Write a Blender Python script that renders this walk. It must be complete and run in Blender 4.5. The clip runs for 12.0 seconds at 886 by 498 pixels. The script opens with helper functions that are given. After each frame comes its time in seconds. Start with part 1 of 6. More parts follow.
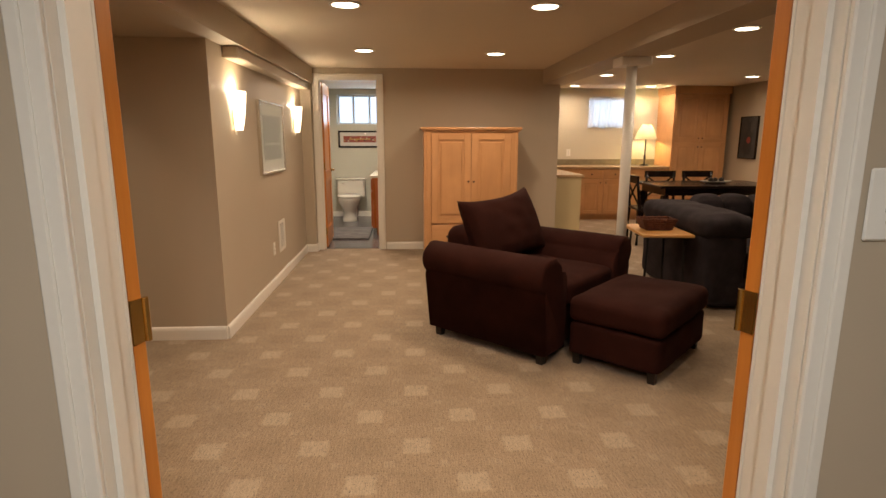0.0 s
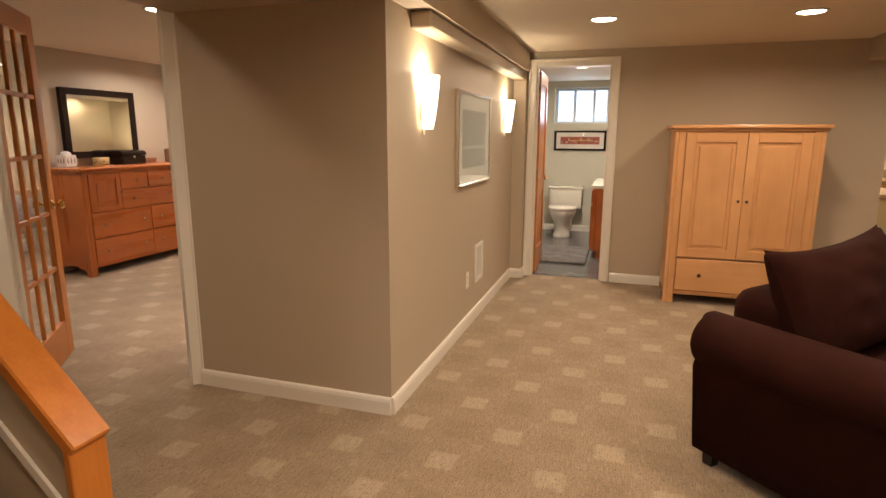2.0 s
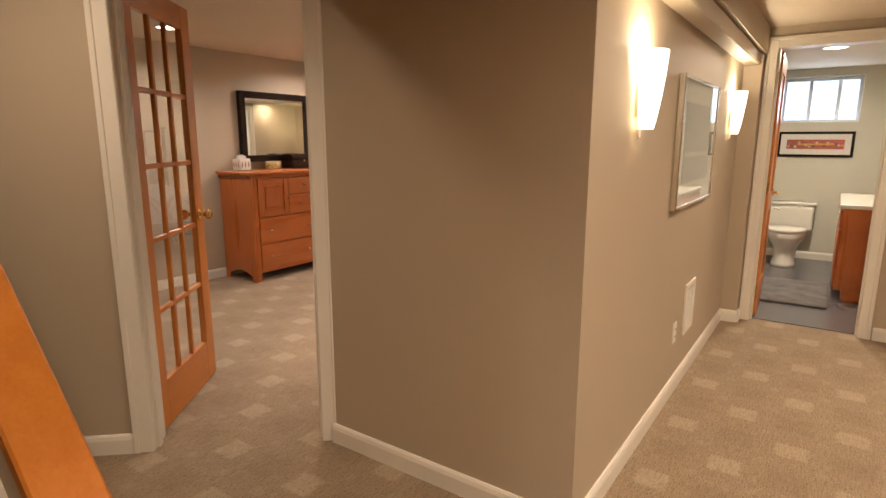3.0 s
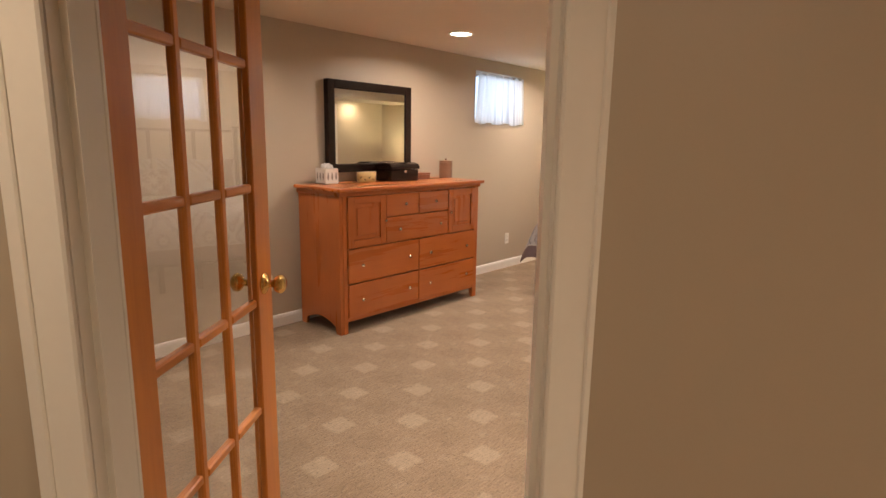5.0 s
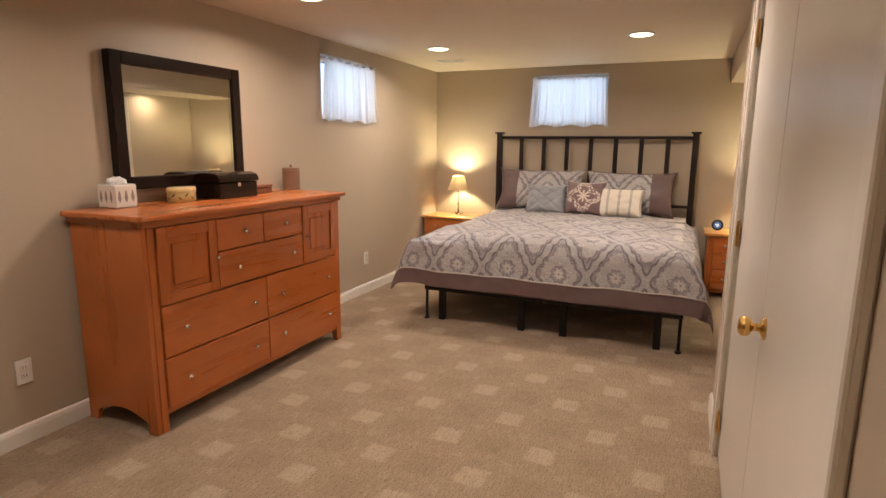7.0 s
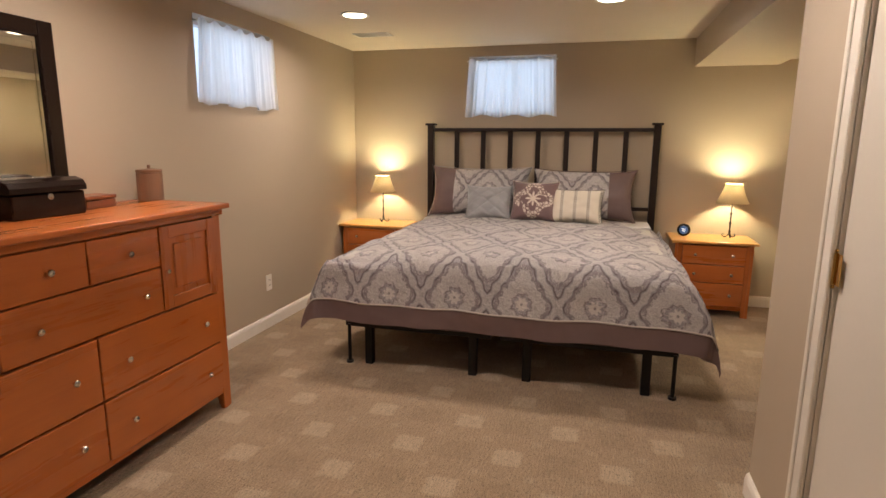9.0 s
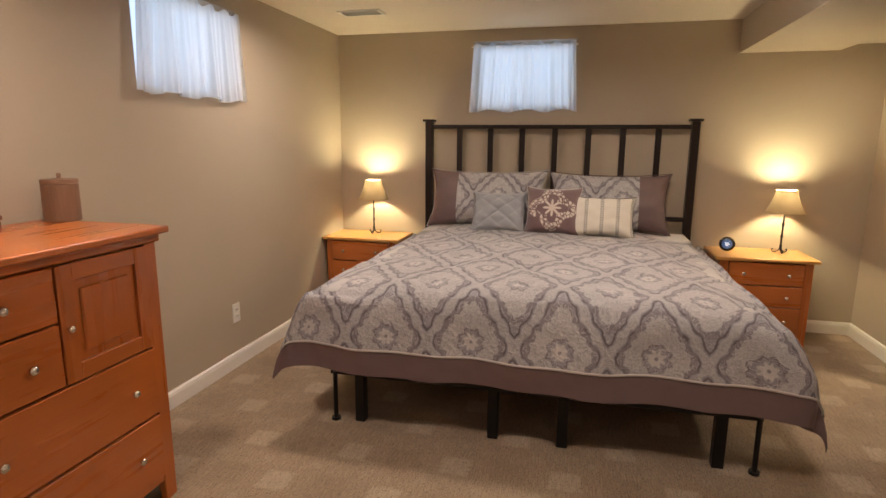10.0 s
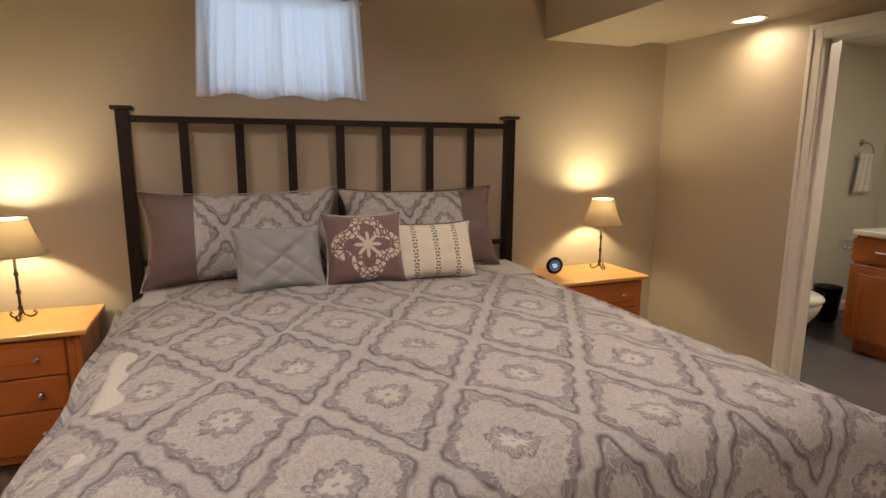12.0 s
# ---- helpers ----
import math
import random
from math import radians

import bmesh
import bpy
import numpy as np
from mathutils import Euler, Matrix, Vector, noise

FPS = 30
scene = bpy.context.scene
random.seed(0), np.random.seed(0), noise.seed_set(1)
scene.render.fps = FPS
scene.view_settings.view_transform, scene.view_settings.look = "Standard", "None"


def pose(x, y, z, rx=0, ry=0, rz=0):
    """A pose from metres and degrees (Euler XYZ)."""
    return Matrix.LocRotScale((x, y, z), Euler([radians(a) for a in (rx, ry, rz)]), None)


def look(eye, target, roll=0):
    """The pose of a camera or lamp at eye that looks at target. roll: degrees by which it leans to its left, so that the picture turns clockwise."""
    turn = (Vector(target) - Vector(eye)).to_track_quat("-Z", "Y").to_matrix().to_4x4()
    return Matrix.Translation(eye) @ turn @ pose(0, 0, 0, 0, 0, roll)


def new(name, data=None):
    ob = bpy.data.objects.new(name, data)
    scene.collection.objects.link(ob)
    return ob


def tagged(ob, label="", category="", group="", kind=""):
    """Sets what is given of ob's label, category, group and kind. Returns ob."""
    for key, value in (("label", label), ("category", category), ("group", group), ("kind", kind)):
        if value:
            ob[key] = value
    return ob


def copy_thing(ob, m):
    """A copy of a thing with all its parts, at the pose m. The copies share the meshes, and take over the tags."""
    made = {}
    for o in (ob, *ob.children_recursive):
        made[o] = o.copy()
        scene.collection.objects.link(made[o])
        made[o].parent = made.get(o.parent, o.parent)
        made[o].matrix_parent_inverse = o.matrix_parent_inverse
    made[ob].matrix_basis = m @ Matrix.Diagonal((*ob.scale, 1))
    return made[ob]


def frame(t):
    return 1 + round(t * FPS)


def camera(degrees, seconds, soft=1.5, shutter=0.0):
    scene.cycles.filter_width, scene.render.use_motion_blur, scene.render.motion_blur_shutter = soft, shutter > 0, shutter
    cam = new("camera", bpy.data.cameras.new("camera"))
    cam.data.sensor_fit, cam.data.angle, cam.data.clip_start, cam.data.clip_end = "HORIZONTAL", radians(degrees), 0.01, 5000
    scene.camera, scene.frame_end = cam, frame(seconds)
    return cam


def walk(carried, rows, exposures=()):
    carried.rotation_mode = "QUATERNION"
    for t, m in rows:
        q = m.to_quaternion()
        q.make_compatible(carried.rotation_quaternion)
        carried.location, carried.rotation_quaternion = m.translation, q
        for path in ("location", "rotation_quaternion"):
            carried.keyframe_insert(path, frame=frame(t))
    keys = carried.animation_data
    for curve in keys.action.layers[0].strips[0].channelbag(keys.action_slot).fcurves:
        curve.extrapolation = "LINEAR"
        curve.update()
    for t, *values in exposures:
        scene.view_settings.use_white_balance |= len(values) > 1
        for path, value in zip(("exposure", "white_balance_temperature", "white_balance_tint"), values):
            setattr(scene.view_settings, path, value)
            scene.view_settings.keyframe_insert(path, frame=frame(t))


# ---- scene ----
cam = camera(76.6, 12.0)
PATH = [
    (0, (0.916, 0.677, 1.359), (1.024, 2.635, 0.966), 0.1),
    (0.5, (0.947, 0.985, 1.347), (1.086, 2.941, 0.954), 0.1),
    (1, (0.890, 1.339, 1.364), (1.018, 3.296, 0.971), 0.3),
    (1.5, (0.811, 1.669, 1.367), (0.685, 3.626, 0.972), 0.2),
    (2, (0.683, 2.015, 1.362), (0.083, 3.882, 0.969), 0.2),
    (2.5, (0.493, 2.380, 1.366), (-0.371, 4.142, 0.977), 0.2),
    (3, (0.265, 2.738, 1.364), (-0.854, 4.351, 0.979), 0.1),
    (3.5, (-0.018, 3.072, 1.365), (-1.234, 4.614, 0.987), 0.3),
    (3.7, (-0.099, 3.210, 1.349), (-1.392, 4.691, 0.982), 0.0),
    (5.3, (-1.336, 3.699, 1.380), (-2.635, 5.172, 1.003), 1.2),
    (5.5, (-1.460, 3.756, 1.378), (-2.673, 5.301, 1.003), 1.1),
    (6, (-1.698, 3.931, 1.376), (-2.604, 5.676, 1.009), 0.8),
    (6.5, (-1.837, 4.132, 1.371), (-2.699, 5.900, 1.007), 0.5),
    (7, (-1.975, 4.301, 1.372), (-2.760, 6.104, 1.010), 0.5),
    (7.2, (-2.042, 4.344, 1.368), (-2.766, 6.174, 1.011), 0.5),
    (8.8, (-2.369, 5.096, 1.363), (-2.934, 6.976, 0.983), 0.3),
    (9, (-2.407, 5.212, 1.349), (-2.924, 7.108, 0.977), 0.4),
    (9.5, (-2.548, 5.544, 1.346), (-3.023, 7.451, 0.974), 0.4),
    (10, (-2.712, 5.886, 1.354), (-3.181, 7.793, 0.977), 0.4),
    (10.5, (-2.923, 6.266, 1.344), (-3.131, 8.221, 0.976), 0.5),
    (11, (-3.113, 6.631, 1.363), (-3.220, 8.594, 0.995), 0.5),
    (11.5, (-3.381, 6.986, 1.366), (-3.122, 8.935, 1.000), 0.6),
    (12, (-3.512, 7.341, 1.346), (-2.792, 9.172, 0.990), 0.3),
]
walk(cam, [(t, look(eye, target, roll)) for t, eye, target, roll in PATH], [(0, -0.42), (1, -0.2), (2, -0.19), (3.5, -0.08), (5.5, -0.19), (7, -0.37), (9, -0.6), (10.5, -0.75), (12, -0.95)])

# ---- world and exposure ----
world = bpy.data.worlds.new("world")
world.use_nodes = True
scene.world = world
sky = world.node_tree.nodes.new("ShaderNodeTexSky")
sky.sky_type, sky.sun_disc = "NISHITA", False
sky.sun_elevation, sky.sun_rotation = radians(35), radians(200)
world.node_tree.links.new(sky.outputs["Color"], world.node_tree.nodes["Background"].inputs["Color"])
world.node_tree.nodes["Background"].inputs["Strength"].default_value = 0.1

WARM = (1.0, 0.77, 0.56)


def lamp_area(name, m, size, power, color, spread=180):
    data = bpy.data.lights.new(name, "AREA")
    data.shape, data.size, data.energy, data.color, data.spread = "DISK", size, power, color, radians(spread)
    ob = new(name, data)
    ob.matrix_world = m
    return ob


def lamp_point(name, place, radius, power, color):
    data = bpy.data.lights.new(name, "POINT")
    data.shadow_soft_size, data.energy, data.color = radius, power, color
    ob = new(name, data)
    ob.location = place
    return ob


# ---- materials ----
def nodes_of(name):
    m = bpy.data.materials.new(name)
    m.use_nodes = True
    t = m.node_tree
    return m, t, t.nodes["Principled BSDF"], t.links.new


def math_node(t, op, a, b=None, c=None):
    n = t.nodes.new("ShaderNodeMath")
    n.operation = op
    for k, v in enumerate((a, b, c)):
        if v is None:
            continue
        if isinstance(v, (int, float)):
            n.inputs[k].default_value = v
        else:
            t.links.new(v, n.inputs[k])
    return n.outputs[0]


def mix_node(t, fac, a, b, blend="MIX"):
    n = t.nodes.new("ShaderNodeMix")
    n.data_type, n.blend_type = "RGBA", blend
    for sock, v in ((n.inputs[0], fac), (n.inputs[6], a), (n.inputs[7], b)):
        if isinstance(v, (int, float)):
            sock.default_value = v
        elif isinstance(v, tuple):
            sock.default_value = (*v, 1)
        else:
            t.links.new(v, sock)
    return n.outputs[2]


def noise_node(t, vec, scale, detail=3, rough=0.55):
    n = t.nodes.new("ShaderNodeTexNoise")
    n.inputs["Scale"].default_value, n.inputs["Detail"].default_value, n.inputs["Roughness"].default_value = scale, detail, rough
    t.links.new(vec, n.inputs["Vector"])
    return n.outputs[0]


def coords(t, stretch=(1, 1, 1), jitter=True, kind="Object"):
    c = t.nodes.new("ShaderNodeTexCoord").outputs[kind]
    mp = t.nodes.new("ShaderNodeMapping")
    mp.inputs["Scale"].default_value = stretch
    t.links.new(c, mp.inputs["Vector"])
    if jitter:
        r = t.nodes.new("ShaderNodeObjectInfo").outputs["Random"]
        k = t.nodes.new("ShaderNodeCombineXYZ")
        t.links.new(math_node(t, "MULTIPLY", r, 37.0), k.inputs[0])
        t.links.new(math_node(t, "MULTIPLY", r, 17.0), k.inputs[2])
        t.links.new(k.outputs[0], mp.inputs["Location"])
    return mp.outputs[0]


def bump_node(t, bsdf, height, strength, distance=0.01):
    b = t.nodes.new("ShaderNodeBump")
    b.inputs["Strength"].default_value, b.inputs["Distance"].default_value = strength, distance
    t.links.new(height, b.inputs["Height"])
    t.links.new(b.outputs[0], bsdf.inputs["Normal"])


def mat(name, col, rough=0.5, metal=0.0, var=0.12, spec=0.5, big=1.5, fine=90.0, bump=0.08, dist=0.002, stretch=(1, 1, 1), sheen=0.0, coat=0.0, col2=None):
    """A surface with colour drift at a large scale, grain at a small one, and relief."""
    m, t, b, link = nodes_of(name)
    v = coords(t, stretch)
    n1, n2 = noise_node(t, v, big, 4), noise_node(t, v, fine, 3)
    dark = col2 or tuple(c * (1 - 2.2 * var) for c in col)
    base = mix_node(t, math_node(t, "MULTIPLY_ADD", n1, 1.6, -0.3), col, dark)
    tone = math_node(t, "MULTIPLY_ADD", n2, 1.2 * var, 1 - 0.6 * var)
    k = t.nodes.new("ShaderNodeCombineColor")
    for i in range(3):
        link(tone, k.inputs[i])
    link(mix_node(t, 1.0, base, k.outputs[0], "MULTIPLY"), b.inputs["Base Color"])
    link(math_node(t, "MULTIPLY_ADD", n1, 0.25 * rough, rough * 0.88), b.inputs["Roughness"])
    b.inputs["Metallic"].default_value, b.inputs["Specular IOR Level"].default_value = metal, spec
    b.inputs["Sheen Weight"].default_value, b.inputs["Coat Weight"].default_value = sheen, coat
    b.inputs["Sheen Tint"].default_value = (*[min(1.0, 6 * c) for c in col], 1)
    b.inputs["Coat Roughness"].default_value = 0.25
    if bump:
        bump_node(t, b, n2, bump, dist)
    return m


def wood(name, col, dark, axis, rough=0.38, coat=0.15):
    """Lacquered wood with grain along the given axis."""
    st = [14.0, 14.0, 14.0]
    st["xyz".index(axis)] = 0.9
    m, t, b, link = nodes_of(name)
    v = coords(t, tuple(st))
    n1, n2 = noise_node(t, v, 1.1, 5, 0.6), noise_node(t, v, 7.0, 4, 0.65)
    blot = noise_node(t, coords(t, (1, 1, 1)), 3.0, 2)
    r = t.nodes.new("ShaderNodeValToRGB")
    r.color_ramp.elements[0].position, r.color_ramp.elements[1].position = 0.3, 0.72
    r.color_ramp.elements[0].color, r.color_ramp.elements[1].color = (*dark, 1), (*col, 1)
    link(math_node(t, "MULTIPLY_ADD", n2, 0.35, math_node(t, "MULTIPLY", n1, 0.65)), r.inputs[0])
    tone = math_node(t, "MULTIPLY_ADD", blot, 0.5, 0.75)
    k = t.nodes.new("ShaderNodeCombineColor")
    for i in range(3):
        link(tone, k.inputs[i])
    link(mix_node(t, 1.0, r.outputs[0], k.outputs[0], "MULTIPLY"), b.inputs["Base Color"])
    link(math_node(t, "MULTIPLY_ADD", n1, 0.2, rough - 0.1), b.inputs["Roughness"])
    b.inputs["Coat Weight"].default_value, b.inputs["Coat Roughness"].default_value = coat, 0.2
    bump_node(t, b, n2, 0.06, 0.002)
    return m


def glow(name, col, strength):
    m, t, b, link = nodes_of(name)
    b.inputs["Base Color"].default_value = (*col, 1)
    b.inputs["Emission Color"].default_value = (*col, 1)
    b.inputs["Emission Strength"].default_value = strength
    return m


def cloth_through(name, col, mix=0.5, weave=500.0, sheer=0.0):
    """Thin cloth that lets light through; sheer: how much of it is open weave."""
    m, t, b, link = nodes_of(name)
    out = t.nodes["Material Output"]
    tr = t.nodes.new("ShaderNodeBsdfTranslucent")
    tr.inputs["Color"].default_value = (*col, 1)
    b.inputs["Base Color"].default_value, b.inputs["Roughness"].default_value = (*col, 1), 0.9
    mx = t.nodes.new("ShaderNodeMixShader")
    mx.inputs[0].default_value = mix
    link(b.outputs[0], mx.inputs[1]), link(tr.outputs[0], mx.inputs[2]), link(mx.outputs[0], out.inputs["Surface"])
    if sheer:
        hole, mh = t.nodes.new("ShaderNodeBsdfTransparent"), t.nodes.new("ShaderNodeMixShader")
        mh.inputs[0].default_value = sheer
        link(mx.outputs[0], mh.inputs[1]), link(hole.outputs[0], mh.inputs[2]), link(mh.outputs[0], out.inputs["Surface"])
    bump_node(t, b, noise_node(t, coords(t), weave, 2), 0.2, 0.001)
    return m


def glass_mat(name, rough=0.0, col=(1, 1, 1)):
    """Clear window glass."""
    m, t, b, link = nodes_of(name)
    g = t.nodes.new("ShaderNodeBsdfGlass")
    g.inputs["Color"].default_value, g.inputs["Roughness"].default_value, g.inputs["IOR"].default_value = (*col, 1), rough, 1.5
    link(g.outputs[0], t.nodes["Material Output"].inputs["Surface"])
    return m


def carpet_mat():
    """Cut-and-loop carpet: pale squares in a staggered lattice on a tan ground, ribbed along y."""
    m, t, b, link = nodes_of("carpet")
    c = t.nodes.new("ShaderNodeTexCoord").outputs["Object"]
    wob = t.nodes.new("ShaderNodeTexNoise")
    wob.inputs["Scale"].default_value = 45
    link(c, wob.inputs["Vector"])
    sep = t.nodes.new("ShaderNodeSeparateXYZ")
    link(c, sep.inputs[0])
    dx = math_node(t, "MULTIPLY_ADD", wob.outputs[0], 0.03, -0.015)

    def squares(px, py, ox, oy, half, soft):
        out = None
        for v, period, o in ((sep.outputs[0], px, ox), (sep.outputs[1], py, oy)):
            q = math_node(t, "DIVIDE", math_node(t, "SUBTRACT", v, o), period)
            d = math_node(t, "MULTIPLY", math_node(t, "ABSOLUTE", math_node(t, "SUBTRACT", q, math_node(t, "ROUND", q))), period)
            d = math_node(t, "ADD", d, dx)
            r = t.nodes.new("ShaderNodeMapRange")
            r.interpolation_type = "SMOOTHSTEP"
            r.inputs[1].default_value, r.inputs[2].default_value, r.inputs[3].default_value, r.inputs[4].default_value = half - soft, half + soft, 1, 0
            link(d, r.inputs[0])
            out = r.outputs[0] if out is None else math_node(t, "MULTIPLY", out, r.outputs[0])
        return out

    PX, PY, X0, Y0 = 0.4555, 0.559, 0.015, 3.532
    a = math_node(t, "MAXIMUM", squares(PX, PY, X0, Y0, 0.062, 0.012), squares(PX, PY, X0 + PX / 2, Y0 + PY / 2, 0.062, 0.012))
    d1 = math_node(t, "MAXIMUM", squares(PX, PY, X0 + PX / 2, Y0, 0.075, 0.02), squares(PX, PY, X0, Y0 + PY / 2, 0.075, 0.02))
    s1 = squares(PX / 2, PY / 2, X0 + PX / 4, Y0 + PY / 4, 0.022, 0.012)
    rib = noise_node(t, coords(t, (165, 15, 30), False), 1.0, 3)
    tuft = noise_node(t, coords(t, (1, 1, 1), False), 130.0, 3)
    blot = noise_node(t, coords(t, (1, 1, 1), False), 1.3, 4)
    g = mix_node(t, math_node(t, "MULTIPLY", d1, 0.42), (0.272, 0.194, 0.120), (0.205, 0.140, 0.081))
    g = mix_node(t, math_node(t, "MULTIPLY", s1, 0.35), g, (0.35, 0.27, 0.185))
    g = mix_node(t, math_node(t, "MULTIPLY", a, 0.58), g, (0.41, 0.32, 0.22))
    fleck = t.nodes.new("ShaderNodeMapRange")
    fleck.inputs[1].default_value, fleck.inputs[2].default_value, fleck.inputs[3].default_value, fleck.inputs[4].default_value = 0.33, 0.43, 0.48, 1.03
    link(noise_node(t, coords(t, (230, 62, 60), False), 1.0, 2), fleck.inputs[0])
    tone = math_node(t, "ADD", math_node(t, "MULTIPLY", rib, 1.0), math_node(t, "ADD", math_node(t, "MULTIPLY", tuft, 0.6), math_node(t, "MULTIPLY_ADD", blot, 0.16, 0.12)))
    k = t.nodes.new("ShaderNodeCombineColor")
    tone = math_node(t, "MULTIPLY", tone, fleck.outputs[0])
    for i in range(3):
        link(tone, k.inputs[i])
    link(mix_node(t, 1.0, g, k.outputs[0], "MULTIPLY"), b.inputs["Base Color"])
    b.inputs["Roughness"].default_value, b.inputs["Sheen Weight"].default_value = 0.95, 0.15
    bump_node(t, b, math_node(t, "ADD", rib, tuft), 0.6, 0.006)
    return m


TAUPE = mat("taupe_wall_paint", (0.462, 0.384, 0.284), 0.5, var=0.03, big=0.8, fine=220, bump=0.05, dist=0.001)
SAGE = mat("pale_sage_paint", (0.60, 0.59, 0.50), 0.55, var=0.03, big=0.8, fine=220, bump=0.05, dist=0.001)
CREAM = mat("cream_kitchen_paint", (0.58, 0.52, 0.40), 0.55, var=0.03, big=0.8, fine=220, bump=0.05, dist=0.001)
CEIL = mat("ceiling_paint", (0.72, 0.63, 0.50), 0.8, var=0.04, big=0.7, fine=160, bump=0.12, dist=0.001)
TRIM = mat("white_trim_paint", (0.78, 0.74, 0.66), 0.35, var=0.04, big=2, fine=60, bump=0.03, dist=0.001)
DOORWHITE = mat("ivory_door_paint", (0.74, 0.70, 0.62), 0.3, var=0.03, big=2, fine=60, bump=0.03, dist=0.001)
CARPET = carpet_mat()
PLASTIC = mat("white_plastic", (0.78, 0.75, 0.68), 0.3, var=0.02, bump=0)
# Near-black that paints the shade inside slots and openings.
SLOT = mat("dark_slot_shade", (0.03, 0.028, 0.025), 0.6, var=0.05, bump=0)
CHERRY = {a: wood("cherry_wood_" + a, (0.49, 0.142, 0.030), (0.405, 0.108, 0.021), a, 0.29, 0.3) for a in "xyz"}
PINE = {a: wood("fir_wood_" + a, (0.62, 0.225, 0.036), (0.47, 0.145, 0.02), a, 0.33, 0.12) for a in "xyz"}
MAPLE = {a: wood("maple_wood_" + a, (0.61, 0.325, 0.145), (0.53, 0.265, 0.105), a) for a in "xyz"}
# Honey wood of the side table; on the nightstands its yellow paints in lamplight.
HONEY_LAMPLIT = {a: wood("honey_lamplit_wood_" + a, (0.62, 0.33, 0.10), (0.52, 0.25, 0.07), a, 0.33, 0.25) for a in "xyz"}
ESPRESSO = mat("espresso_lacquer", (0.016, 0.008, 0.006), 0.22, var=0.2, spec=0.3, big=3, fine=60, bump=0.03, stretch=(1, 1, 6))
IRON = mat("dark_bronze_metal", (0.022, 0.013, 0.010), 0.38, 0.3, var=0.2, big=6, fine=120, bump=0.04)
BLACK = mat("black_steel", (0.012, 0.011, 0.011), 0.45, 0.4, var=0.2, bump=0.04)
BRASS = mat("polished_brass", (0.78, 0.52, 0.18), 0.18, 1.0, var=0.08, bump=0.02)
NICKEL = mat("satin_nickel", (0.82, 0.78, 0.70), 0.22, 1.0, var=0.05, bump=0.02)
GLASS = glass_mat("door_glass")
MIRROR = mat("mirror_silver", (0.86, 0.87, 0.85), 0.015, 1.0, var=0.01, bump=0)
CURTAIN = cloth_through("sheer_white_curtain", (0.80, 0.81, 0.83), 0.6, sheer=0.14)
SHADE = cloth_through("linen_lampshade", (0.44, 0.325, 0.18), 0.022, 300)
GLOWSHADE = cloth_through("cream_lampshade", (0.62, 0.52, 0.34), 0.07, 300)
DAYLIGHT = glow("daylight_beyond", (0.60, 0.76, 1.0), 1.9)
CANGLOW = glow("can_lamp_glow", (1.0, 0.86, 0.62), 14.0)


# ---- mesh helpers ----
def box(bm, x0, x1, y0, y1, z0, z1, bevel=0.0, m=None, seg=1):
    mm = Matrix.Translation(((x0 + x1) / 2, (y0 + y1) / 2, (z0 + z1) / 2)) @ Matrix.Diagonal((abs(x1 - x0), abs(y1 - y0), abs(z1 - z0), 1))
    made = bmesh.ops.create_cube(bm, size=1, matrix=(m @ mm) if m else mm)["verts"]
    if bevel:
        edges = list({e for v in made for e in v.link_edges})
        bmesh.ops.bevel(bm, geom=edges, offset=bevel, segments=seg, affect="EDGES", profile=0.5, clamp_overlap=True)
    return bm


def cyl(bm, a, b, r0, r1=None, n=16):
    a, b = Vector(a), Vector(b)
    d = b - a
    m = Matrix.Translation((a + b) / 2) @ d.to_track_quat("Z", "Y").to_matrix().to_4x4()
    bmesh.ops.create_cone(bm, cap_ends=True, segments=n, radius1=r0, radius2=r0 if r1 is None else r1, depth=d.length, matrix=m)
    return bm


def lathe(bm, profile, n=24, m=None, cap=True):
    """Turns (radius, height) pairs about z."""
    rings = []
    for r, z in profile:
        rings.append([bm.verts.new((m or Matrix()) @ Vector((r * math.cos(2 * math.pi * i / n), r * math.sin(2 * math.pi * i / n), z))) for i in range(n)])
    for a, b in zip(rings, rings[1:]):
        for i in range(n):
            bm.faces.new((a[i], a[(i + 1) % n], b[(i + 1) % n], b[i]))
    if cap:
        bm.faces.new(rings[0][::-1]), bm.faces.new(rings[-1])
    return bm


def prism(bm, outline, z0, z1, m=None):
    """An outline in x, y raised from z0 to z1."""
    m = m or Matrix()
    lo = [bm.verts.new(m @ Vector((x, y, z0))) for x, y in outline]
    hi = [bm.verts.new(m @ Vector((x, y, z1))) for x, y in outline]
    n = len(outline)
    for i in range(n):
        bm.faces.new((lo[i], lo[(i + 1) % n], hi[(i + 1) % n], hi[i]))
    bm.faces.new(lo[::-1]), bm.faces.new(hi)
    return bm


def tube(bm, points, r, n=8):
    """A bent rod through points."""
    pts = [Vector(p) for p in points]
    rings = []
    for i, p in enumerate(pts):
        d = (pts[min(i + 1, len(pts) - 1)] - pts[max(i - 1, 0)]).normalized()
        q = d.to_track_quat("Z", "Y")
        rings.append([bm.verts.new(p + q @ Vector((r * math.cos(2 * math.pi * k / n), r * math.sin(2 * math.pi * k / n), 0))) for k in range(n)])
    for a, b in zip(rings, rings[1:]):
        for k in range(n):
            bm.faces.new((a[k], a[(k + 1) % n], b[(k + 1) % n], b[k]))
    bm.faces.new(rings[0][::-1]), bm.faces.new(rings[-1])
    return bm


